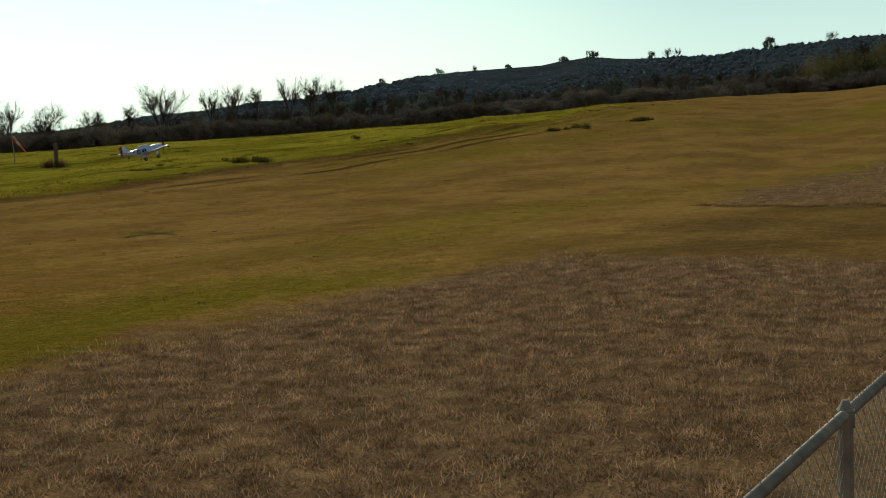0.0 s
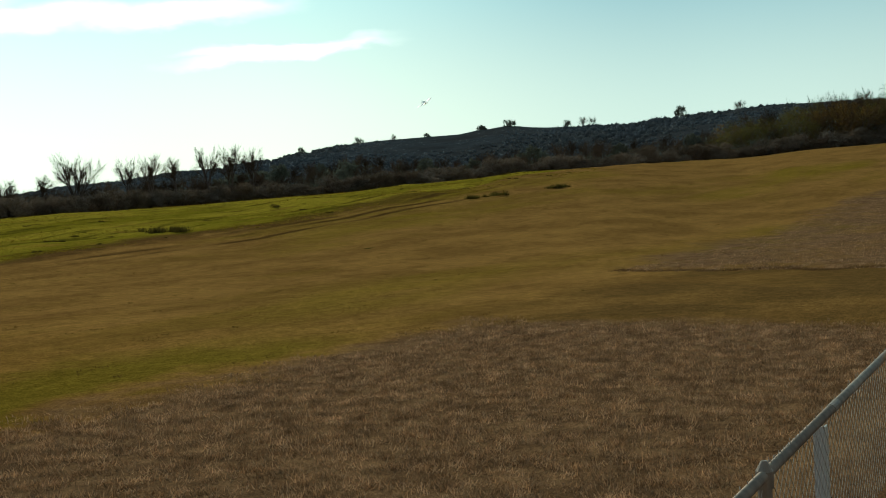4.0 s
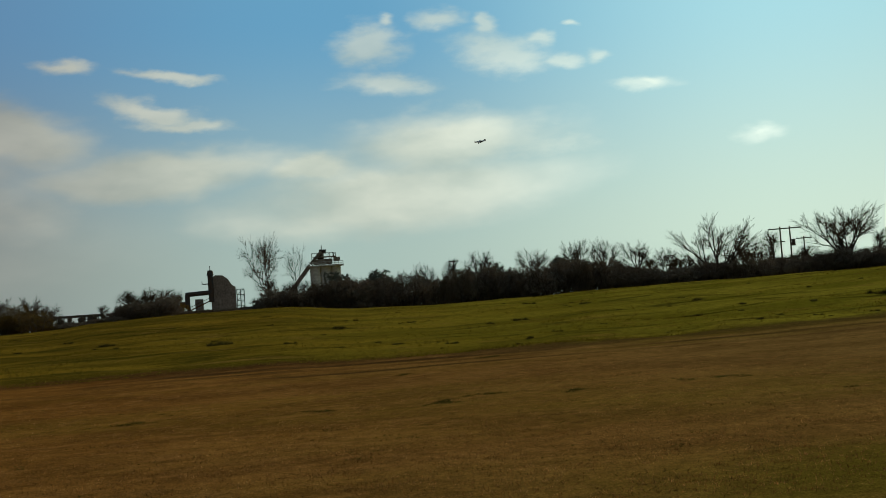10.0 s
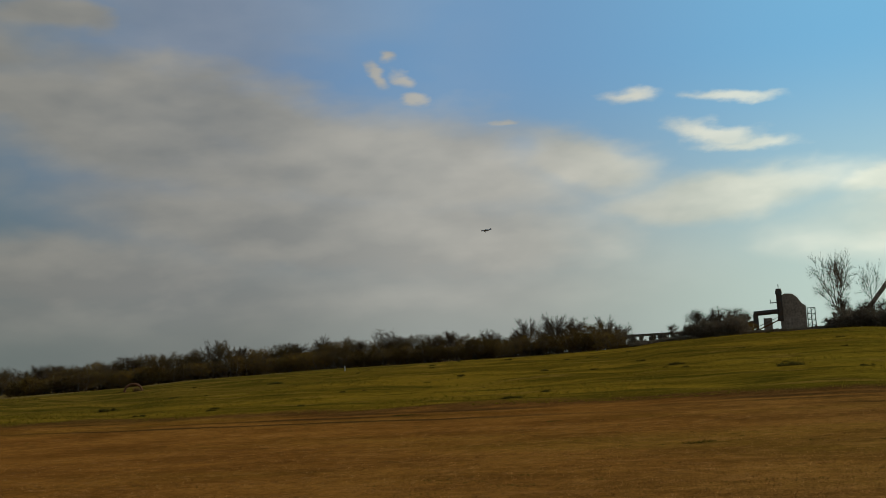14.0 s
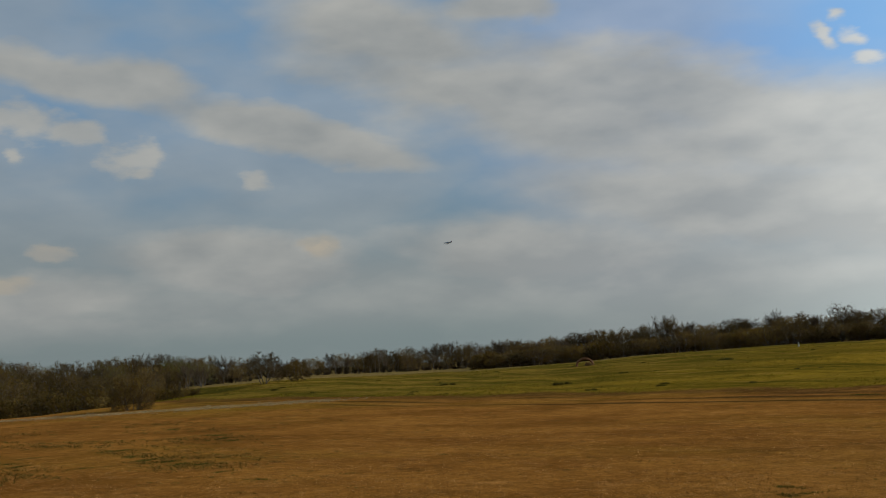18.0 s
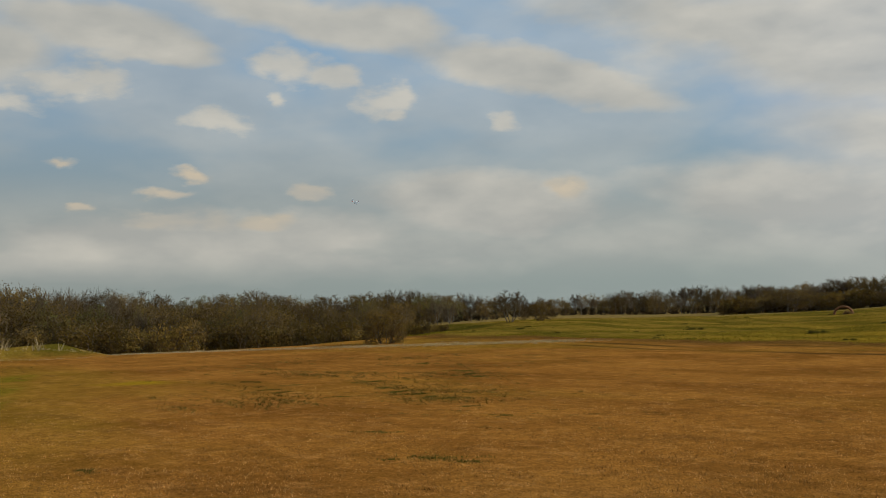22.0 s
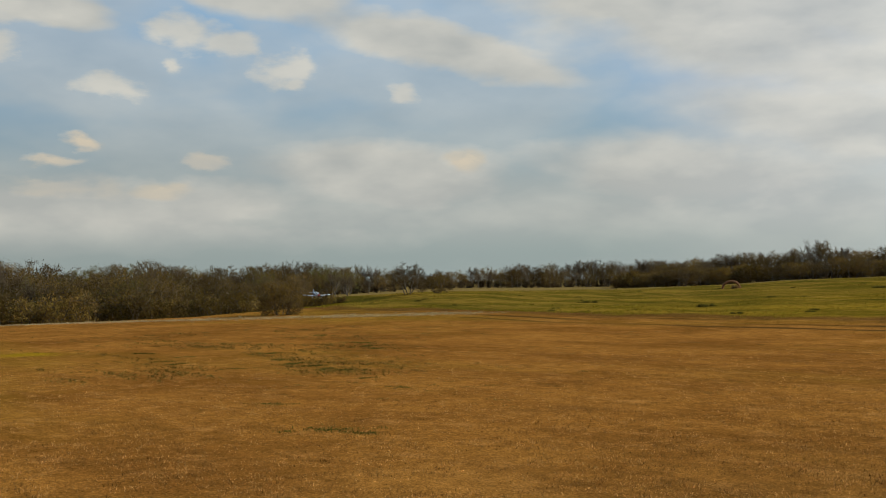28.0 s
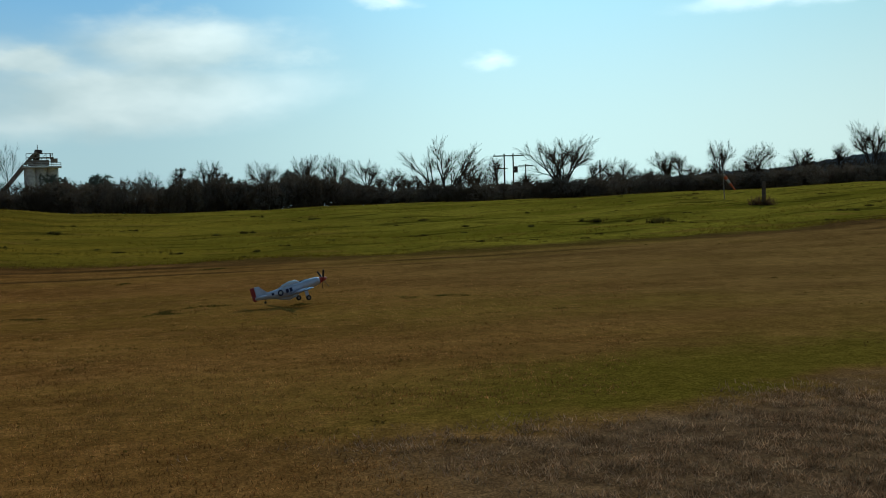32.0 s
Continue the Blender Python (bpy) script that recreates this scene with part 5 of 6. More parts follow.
def notice_board():
    front, rear = Vector((7.26, 1.15, 0)), Vector((8.05, 1.06, 0))
    along = rear - front
    width = along.length
    root = empty("notice_board", Matrix.Translation(front) @ Matrix.Rotation(math.atan2(along.y, along.x), 4, "Z"))
    tagged(root, "faded brown notice board on two dark posts against the fence", "sign")
    top, low, dip = 0.955, 0.375, -0.03
    for x, z in ((0, top), (width, top + dip)):
        part("leg", tubes(((x, 0, -0.3), (x, 0, z + 0.015), 0.016), n=10), M_DARK, root)
    part("top_bar", tubes(((0, 0, top), (width, 0, top + dip), 0.013), n=10), M_DARK, root)
    part("bottom_bar", tubes(((0, 0, low), (width, 0, low + 2 * dip), 0.013), n=10), M_DARK, root)
    bm = bmesh.new()
    rim = [(0.02, low + 0.012), (width - 0.02, low + 2 * dip + 0.012), (width - 0.02, top + dip - 0.012), (0.02, top - 0.012)]
    rings = [[bm.verts.new((x, y, z)) for x, z in rim] for y in (-0.007, 0.007)]
    bm.faces.new(rings[0])
    bm.faces.new(rings[1][::-1])
    for k in range(4):
        bm.faces.new((rings[0][k], rings[1][k], rings[1][(k + 1) % 4], rings[0][(k + 1) % 4]))
    bmesh.ops.recalc_face_normals(bm, faces=bm.faces)
    board = part("board", bm, M_SIGN, root, "sun-bleached board")
    r = random.Random(3)
    z, row = top - 0.075, 0
    while z > low + 0.09:
        w = width * (0.78 if row < 2 else r.uniform(0.35, 0.62))
        start = 0.11 * width if row < 2 else 0.2 * width
        part("print_line", boxes(((w, 0.003, 0.03 if row < 2 else 0.02), (start + w / 2, -0.0095, z + 1.4 * dip * 0.5))), M_SIGNINK, board)
        z -= 0.072 if row < 2 else 0.055
        row += 1


notice_board()


def fence_brace():
    root = empty("fence_stub", Matrix.Translation((10.98, 1.05, gz(11, 1))))
    tagged(root, "short grey steel stub with a leaning pale pipe", "post")
    part("stub", tubes(((0, 0, -0.2), (0, 0, 0.26), 0.028), n=10), M_STEEL, root)
    part("pipe", tubes(((0.03, 0.03, 0.24), (-1.0, 0.12, 0.02), 0.010), n=8), M_WHITE, root)


fence_brace()


def white_stake():
    root = empty("white_stake", Matrix.Translation((6.35, 1.36, 0)))
    tagged(root, "short white angle stake beyond the fence", "stake")
    part("angle", boxes(((0.075, 0.012, 0.75), (0, 0, 0.2)), ((0.012, 0.06, 0.75), (-0.035, 0.03, 0.2)), bevel=0.002), M_WHITE, root)


white_stake()


def gas_bottle(at, r, h, label):
    root = empty("gas_bottle", at)
    tagged(root, label, "gas bottle", "white bottles on the grass")
    bm = bmesh.new()
    prof = [(0.0, 0.03), (r * 0.8, 0.03), (r, 0.09), (r, h * 0.70), (r * 0.82, h * 0.80), (r * 0.4, h * 0.85), (0.0, h * 0.86)]
    n = 20
    rings = [[bm.verts.new((q * math.cos(2 * math.pi * k / n), q * math.sin(2 * math.pi * k / n), z)) for k in range(n)] for q, z in prof[1:-1]]
    for a, b in zip(rings, rings[1:]):
        for k in range(n):
            bm.faces.new((a[k], a[(k + 1) % n], b[(k + 1) % n], b[k]))
    bm.faces.new(rings[0][::-1])
    bm.faces.new(rings[-1])
    part("tank", bm, M_WHITE, root, smooth=True)
    part("foot_ring", tubes(((0, 0, 0), (0, 0, 0.05), r * 0.82), n=18), M_WHITE, root)
    part("collar", tubes(((0, 0, h * 0.80), (0, 0, h), r * 0.55), n=16), M_WHITE, root)
    part("valve", tubes(((0, 0, h * 0.8), (0, 0, h * 0.98), 0.03), ((-0.05, 0, h * 0.95), (0.05, 0, h * 0.95), 0.02), n=8), M_DARK, root)


p = spot(-83.2, -3.95)
gas_bottle(Matrix.Translation(p), 0.125, 0.50, "white gas bottle standing on the grass")
gas_bottle(Matrix.Translation(p + Vector((0.9, -0.12, 0.0))), 0.085, 0.36, "smaller white gas bottle beside the first")


def far_bench():
    p = polar(-87.15, 152)
    root = empty("bleacher", Matrix.Translation(p) @ pose(0, 0, 0, 0, 0, -87) @ Matrix.Scale(1.2, 4))
    tagged(root, "small white-railed bench far up the slope", "bench")
    for x in (-0.65, 0, 0.65):
        part("leg", boxes(((0.07, 0.4, 0.75), (x, 0, 0.35))), M_WHITE, root)
    for z in (0.42, 0.7, 0.95):
        part("plank", boxes(((1.5, 0.24, 0.08), (0, 0.0, z))), M_WHITE, root)


far_bench()


def cart():
    p = Vector((31.5, 0.2, gz(31, 0)))
    root = empty("utility_cart", Matrix.Translation(p) @ pose(0, 0, 0, 0, 0, 82))
    tagged(root, "dark utility cart with black wheels behind the fence", "cart")
    for x, y in ((-0.75, 0.45), (0.75, 0.45), (-0.75, -0.45), (0.75, -0.45)):
        w = part("wheel", tubes(((x, y - 0.07, 0.32), (x, y + 0.07, 0.32), 0.32), n=24), M_RUBBER, root)
        part("rim", tubes(((x, y - 0.08, 0.32), (x, y + 0.08, 0.32), 0.17), n=18), M_STEEL, w)
    part("bed", boxes(((2.1, 1.0, 0.35), (0, 0, 0.62)), bevel=0.03), M_DARK, root)
    part("seat", boxes(((0.5, 0.9, 0.12), (0.2, 0, 0.86)), ((0.1, 0.9, 0.5), (0.48, 0, 1.1)), bevel=0.03), M_BLACKP, root)


cart()


def cool_box():
    p = spot(-88.6, -5.06)
    root = empty("cool_box", Matrix.Translation(p) @ pose(0, 0, 0, 0, 0, 6))
    tagged(root, "white plastic chest behind the fence", "chest")
    part("body", boxes(((1.05, 0.55, 0.5), (0, 0, 0.26)), bevel=0.03), M_WHITE, root)
    part("lid", boxes(((1.08, 0.58, 0.09), (0, 0, 0.56)), bevel=0.025), M_WHITE, root)


cool_box()


# ---- things on the field ----
def windsock():
    p = spot(-34.58, -0.09)
    d = math.hypot(p.x, p.y)
    h = d * math.tan(radians(1.15))
    root = empty("windsock", Matrix.Translation(p) @ pose(0, 0, 0, 0, 0, -35))
    tagged(root, "limp orange and white windsock on a thin pole", "windsock")
    part("pole", tubes(((0, 0, -0.3), (-0.06, 0, h), 0.03), n=8), M_STEEL, root)
    part("hoop", tubes(((-0.1, 0, h - 0.03), (0.06, 0, h - 0.1), 0.11), n=14), M_STEEL, root)
    a, b = Vector((0.0, 0, h - 0.06)), Vector((d * math.tan(radians(0.52)), 0, h - d * math.tan(radians(0.76))))
    for i, m in enumerate((M_ORANGE, M_WHITE, M_ORANGE, M_ORANGE)):
        s, e = a + (b - a) * (i / 4), a + (b - a) * ((i + 1) / 4)
        part("sleeve", tubes((s, e, 0.11 - 0.018 * i, 0.092 - 0.018 * i), n=14), m, root, "orange band" if m is M_ORANGE else "white band")


windsock()


def old_post():
    p = spot(-36.45, -0.42)
    root = empty("old_post", Matrix.Translation(p))
    tagged(root, "dark wooden post with dead weeds round its foot", "post")
    part("post", boxes(((0.17, 0.16, 1.45), (0, 0, 0.5)), bevel=0.02), M_WOOD, root)


old_post()


def tuft(seed, n, r, h, mat, name, label, category="weeds", lean=0.5, knots=7):
    """A ragged clump of narrow blades round a few uneven knots."""
    g = random.Random(seed)
    verts, faces = [], []
    seeds = [(g.gauss(0, 0.5) * r, g.gauss(0, 0.28) * r, g.uniform(0.10, 0.26) * r, g.uniform(0.5, 1.1)) for _ in range(knots)]
    for _ in range(n):
        kx, ky, q, tall = g.choice(seeds)
        c = Vector((g.gauss(kx, q), g.gauss(ky, q * 0.8), -0.02))
        L = h * tall * g.uniform(0.4, 1.1)
        w = Vector((g.gauss(0, lean), g.gauss(0, lean), 1)).normalized() * L
        s = Vector((g.gauss(0, 1), g.gauss(0, 1), 0)).normalized() * max(0.006, 0.022 * r)
        o = len(verts)
        verts += [c - s, c + s, c + w * 0.6 + s * 0.7, c + w]
        faces.append((o, o + 1, o + 2, o + 3))
    root = empty(name)
    tagged(root, label, category)
    tagged(link("grass_tuft", mesh_of("grass_tuft", verts, faces, mat), root), kind="stuff")
    return root


WEEDS = [tuft(90 + i, 520, 0.6, 0.08, M_WEED, "weed_clump", "low olive-green weed clump in mown grass", lean=1.1) for i in range(3)]
SEDGE = [tuft(100 + i, 520, 0.8, 0.32, M_WEED, "rank_grass_clump", "rank dark-green grass clump in the meadow", "grass clump") for i in range(3)]
STALKS = [tuft(110 + i, 420, 0.9, 0.75, M_DEAD, "dead_weed_clump", "brown clump of dead weed stalks", "weeds", 0.4) for i in range(2)]
plant(STALKS[0], spot(-36.4, -0.44), 0.85, 0)
for az, el, s in ((-45.6, -0.62, 2.2), (-45.1, -0.62, 1.8), (-62.3, 0.36, 1.9), (-61.2, 0.26, 1.7), (-65.5, 0.57, 2.0), (-31.4, -1.22, 1.8), (-28.1, -1.09, 1.2), (4.7, -1.33, 1.3), (10.1, -0.98, 1.0), (-1.4, -0.96, 0.9), (-11.0, -0.42, 0.9),
                  (-51.0, 0.3, 1.0), (38.4, -1.5, 1.0), (-19.5, -0.82, 1.0), (-13.9, -0.61, 0.9), (-10.5, -1.2, 0.8), (30.2, -0.7, 1.0), (44.0, -1.2, 1.0)):
    plant(rng.choice(SEDGE), spot(az, el), s * 0.62, rng.uniform(0, 360), "rank clumps in the meadow")
for az, el, s in ((69.8, -1.61, 0.9), (66.3, -3.23, 0.8), (65.6, -3.65, 0.6), (65.2, -3.8, 0.7), (64.2, -3.45, 0.6), (61.8, -4.12, 0.6), (60.4, -3.45, 0.9), (59.9, -3.74, 0.9), (59.2, -3.95, 0.9), (58.3, -4.15, 0.9), (57.5, -4.27, 1.0), (56.8, -4.39, 0.8),
                  (57.9, -2.6, 1.1), (56.0, -3.01, 0.9), (55.4, -3.16, 1.0), (54.9, -3.31, 1.0), (55.6, -4.77, 0.5), (53.5, -5.32, 0.5), (60.5, -5.95, 0.6), (56.9, -7.33, 0.9), (56.2, -7.6, 0.6), (74.0, -7.15, 0.5),
                  (9.1, -4.83, 1.1), (23.8, -2.66, 0.8), (16.4, -3.42, 0.7), (-9.1, -2.95, 0.9), (-6.1, -2.02, 0.9), (-6.9, -5.1, 0.7), (-4.7, -3.52, 0.6), (0.2, -5.04, 0.7), (-6.0, -5.02, 0.8), (-9.1, -4.8, 0.8), (-13.4, -4.91, 0.7), (-18.7, -4.7, 0.7),
                  (-20.5, -4.62, 0.7), (-21.5, -4.68, 0.5), (-26.3, -5.44, 0.5), (27.4, -6.92, 0.5), (26.7, -7.22, 0.5), (12.8, -8.16, 0.6), (27.6, -7.3, 0.6), (-55.8, -2.02, 0.5)):
    plant(rng.choice(WEEDS), spot(az, el), s, rng.uniform(0, 360), "weed clumps on the strip")


def scatter_meadow():
    """Low tussocks that roughen the meadow."""
    g = random.Random(21)
    for _ in range(260):
        x, y = g.uniform(-60, 92), 38.5 + 52 * g.random() ** 1.6
        if math.hypot(x, y) > 118:
            continue
        plant(g.choice(SEDGE), Vector((x, y, gz(x, y))), g.uniform(0.10, 0.38), g.uniform(0, 360), "tussocks in the meadow")


scatter_meadow()


def grass_stuff(name, label, n, where, h, mat, seed, width=0.006, lean=0.45):
    g = random.Random(seed)
    verts, faces = [], []
    while len(faces) < n:
        x, y = where(g)
        z = gz(x, y)
        for _ in range(5):
            bx, by = x + g.gauss(0, 0.05), y + g.gauss(0, 0.05)
            L = h * g.uniform(0.35, 1.15)
            w = Vector((g.gauss(0, lean), g.gauss(0, lean), 1)).normalized() * L
            a = g.uniform(0, 6.283)
            s = Vector((math.cos(a), math.sin(a), 0)) * width
            c = Vector((bx, by, z - 0.01))
            o = len(verts)
            verts += [c - s, c + s, c + w]
            faces.append((o, o + 1, o + 2))
    ob = link(name, mesh_of(name, verts, faces, mat))
    tagged(ob, label, "grass", kind="stuff")


def near_patch(g):
    while True:
        x, y = g.uniform(0.5, 17.0), 2.0 + 8.4 * g.random()
        edge = min(9.0 + 1.2 * noise.noise((x * 0.5, 0, 2)) - y, 15.9 + noise.noise((y * 0.5, 4, 2)) - x, (x - 2.2 + 1.5 * noise.noise((x, y, 8))) * 0.6)
        if sm(edge / 1.6 + 0.2) > g.random() and noise.noise((x * 4.5, y * 3.5, 5)) > 0.15 - 0.42 * g.random():
            return x, y


def strip_patch(g):
    """Thickest near the fence, thinning out over the strip."""
    while True:
        d, a = 4.2 + 26 * g.random() ** 1.5, radians(g.uniform(-30, 88))
        x, y = -math.sin(a) * d, math.cos(a) * d
        if y > 1.6 and noise.noise((x * 0.9, y * 1.1, 9)) > g.uniform(-0.6, 0.35) and (y > 9.5 or x < 2.5):
            return x, y


grass_stuff("dormant_grass", "crinkled dormant tan grass between fence and strip", 200000, near_patch, 0.07, M_STRAW, 41, 0.006, 0.95)
def meadow_patch(g):
    while True:
        x, y = g.uniform(-75, 96), 37.5 + 62 * g.random() ** 1.7
        if math.hypot(x, y) < reach_at(math.degrees(math.atan2(-x, y))) + 1 and noise.noise((x * 0.12, y * 0.28, 4)) > g.uniform(-0.25, 0.45):
            return x, y


grass_stuff("meadow_grass", "rank yellow-green meadow grass beyond the strip", 110000, meadow_patch, 0.10, M_MEADOW, 45, 0.014)
grass_stuff("mown_stubble", "short straw stubble of the mown strip", 330000, strip_patch, 0.045, M_STUBBLE, 43, 0.006, 0.8)


def stray_tufts():
    """Small dark ticks of coarser grass all over the strip, thicker along old furrows."""
    g = random.Random(61)
    verts, faces = [], []
    for _ in range(4200):
        rank = g.random() < 0.24
        if rank:
            az, el = g.gauss(61, 4.0), g.uniform(-4.6, -2.3)
            d = EYE.z / math.tan(radians(-el))
            x, y = -math.sin(radians(az)) * d, math.cos(radians(az)) * d
        else:
            x, y = g.uniform(-62, 80), g.uniform(9, 36)
        if noise.noise((x * 0.15, y * 0.4, 2)) < g.uniform(-0.3, 0.4):
            continue
        w, size = g.uniform(0.05, 0.30) * (2.2 if rank else 1), g.uniform(0.012, 0.034) * (2.2 if rank else 1)
        for _ in range(12):
            c = Vector((x + g.gauss(0, w), y + g.gauss(0, 0.06), 0))
            c.z = gz(c.x, c.y) - 0.005
            a = g.uniform(0, 6.283)
            s = Vector((math.cos(a), math.sin(a), 0)) * 0.018
            o = len(verts)
            verts += [c - s, c + s, c + Vector((g.gauss(0, 1.3), g.gauss(0, 1.3), 1)) * size]
            faces.append((o, o + 1, o + 2))
    tagged(link("stray_tufts", mesh_of("stray_tufts", verts, faces, M_TICK)), "small brown tufts scattered over the mown strip", "grass", kind="stuff")


stray_tufts()


def rise_patch(g):
    while True:
        x, y = 26.5 + 40 * g.random() ** 1.4, g.uniform(1.5, 13)
        edge = 10.4 + 0.06 * (x - 27) + 1.2 * noise.noise((x * 0.3, 1, 2)) - y
        if edge > 0 and noise.noise((x * 0.8, y * 1.6, 6)) > g.uniform(-0.5, 0.35):
            return x, y


grass_stuff("rise_grass", "short tan grass on the slope beyond the worn path", 60000, rise_patch, 0.06, M_STRAW, 44, 0.009)


def edge_patch(g):
    """The ragged lip where the taller grass begins beyond the worn path; brown blades stand in for its shadow line."""
    y = g.uniform(2.6, 10.9)
    return 26.7 + 1.1 * noise.noise((y * 0.8, 3, 1)) + g.gauss(0, 0.16), y


grass_stuff("lip_grass", "coarse brown grass along the lip of the worn path, standing in for its shadow", 4500, edge_patch, 0.075, M_DEAD, 46, 0.007)
# dark blades added along a line where only a step's shadow falls
STEP_LINE = [spot(-81.2 - 0.25 * k, -0.14 + 0.0085 * k) for k in range(30)]


def step_shade_patch(g):
    a = g.choice(STEP_LINE)
    return a.x + g.gauss(0, 0.25), a.y + g.gauss(0, 0.14)


grass_stuff("ditch_grass", "dark coarse grass standing in for a step's shadow across the slope", 5000, step_shade_patch, 0.11, M_TICK, 50, 0.014)


def yard_patch(g):
    while True:
        x, y = g.uniform(3, 26), 1.1 - 7 * g.random() ** 1.3
        if noise.noise((x * 1.1, y * 1.6, 3)) > g.uniform(-0.5, 0.4):
            return x, y


grass_stuff("yard_grass", "thin dry grass on brown earth inside the fence", 50000, yard_patch, 0.045, M_STRAW, 49, 0.005)


def fringe_patch(g):
    """Pale dry grass along the brow where the strip falls away to the west."""
    az = g.uniform(50, 84)
    p = spot_cache[int(az * 4)]
    return p.x + g.gauss(0.2, 0.7), p.y + g.gauss(0, 0.8)


spot_cache = {k: spot(k / 4, -1.63, 55.0, 90.0) for k in range(190, 345)}
grass_stuff("brow_grass", "pale dry grass along the western brow", 26000, fringe_patch, 0.07, M_PALE, 47, 0.012)


def plume_patch(g):
    p = spot_cache[int(g.choice((75.9, 76.4, 76.8, 77.9, 78.6, 79.8, 80.6)) * 4)]
    return p.x - 1 + g.gauss(0, 0.3), p.y + g.gauss(0, 0.3)


grass_stuff("plume_grass", "tall pale plume grass on the far bank", 110, plume_patch, 0.65, M_PALE, 48, 0.02)


def hay_ring():
    p = spot(37.1, -0.60)
    root = empty("hay_ring", Matrix.Translation(p) @ pose(0, 0, 0, 0, 0, 37))
    tagged(root, "rusty arched feeder frame with brown hay on the bank", "feeder")
    for y in (-0.35, 0.35):
        pts = [Vector((0.62 * math.cos(a), y, 0.55 * math.sin(a) - 0.02)) for a in np.linspace(0, math.pi, 13)]
        part("hoop", tubes(*[(a, b, 0.085) for a, b in zip(pts, pts[1:])], n=8), M_RUSTY, root)
    for a in np.linspace(0.3, math.pi - 0.3, 6):
        c, s = 0.62 * math.cos(a), 0.55 * math.sin(a)
        part("bar", tubes(((c, -0.36, s), (c, 0.36, s), 0.025), n=8), M_RUSTY, root)


hay_ring()
plant(STALKS[1], spot(36.9, -0.62), 0.6, 0)


def marker_stake(az, el):
    p = spot(az, el)
    root = empty("marker_stake", Matrix.Translation(p))
    tagged(root, "short white boundary marker stake in the meadow", "stake", "boundary stakes")
    part("stake", boxes(((0.08, 0.05, 0.40), (0, 0, 0.14)), bevel=0.01), M_WHITE, root)


marker_stake(26.7, -0.24)


# ---- the model aeroplane ----
def loft(sections, n=20, close=True):
    """Rings of (y, centre z, half width, half height up, half height down)."""
    bm = bmesh.new()
    rings = []
    for y, zc, w, hu, hd in sections:
        ring = []
        for k in range(n):
            a = 2 * math.pi * k / n
            c, s = math.cos(a), math.sin(a)
            ring.append(bm.verts.new((w * math.copysign(abs(c) ** 0.85, c), y, zc + (hu if s > 0 else hd) * math.copysign(abs(s) ** 0.85, s))))
        rings.append(ring)
    for a, b in zip(rings, rings[1:]):
        for k in range(n):
            bm.faces.new((a[k], a[(k + 1) % n], b[(k + 1) % n], b[k]))
    if close:
        bm.faces.new(rings[0])
        bm.faces.new(rings[-1][::-1])
    bmesh.ops.recalc_face_normals(bm, faces=bm.faces)
    return bm


def panel(root, tip, thick_root, thick_tip):
    """A tapered wing panel. root and tip: (x, leading y, trailing y, z)."""
    bm = bmesh.new()
    prof = [(0, 0), (0.05, 0.55), (0.2, 0.95), (0.42, 1.0), (0.7, 0.6), (1, 0.04), (0.7, -0.28), (0.35, -0.45), (0.08, -0.35)]
    rings = []
    for i, f in enumerate((0.0, 0.5, 0.94, 1.0)):
        x, le, te, z = (a + (b - a) * f for a, b in zip(root, tip))
        th = thick_root + (thick_tip - thick_root) * f
        if i == 3:
            mid = (le + te) / 2
            le, te, th = mid + (le - mid) * 0.72, mid + (te - mid) * 0.72, th * 0.4
        rings.append([bm.verts.new((x, le + (te - le) * u, z + v * th)) for u, v in prof])
    k = len(prof)
    for a, b in zip(rings, rings[1:]):
        for j in range(k):
            bm.faces.new((a[j], a[(j + 1) % k], b[(j + 1) % k], b[j]))
    bm.faces.new(rings[0])
    bm.faces.new(rings[-1][::-1])
    bmesh.ops.recalc_face_normals(bm, faces=bm.faces)
    return bm


def disc(bm, c, r, nrm, n=20):
    q = Vector(nrm).to_track_quat("Z", "Y")
    vs = [bm.verts.new(Vector(c) + q @ Vector((r * math.cos(2 * math.pi * k / n), r * math.sin(2 * math.pi * k / n), 0))) for k in range(n)]
    bm.faces.new(vs)


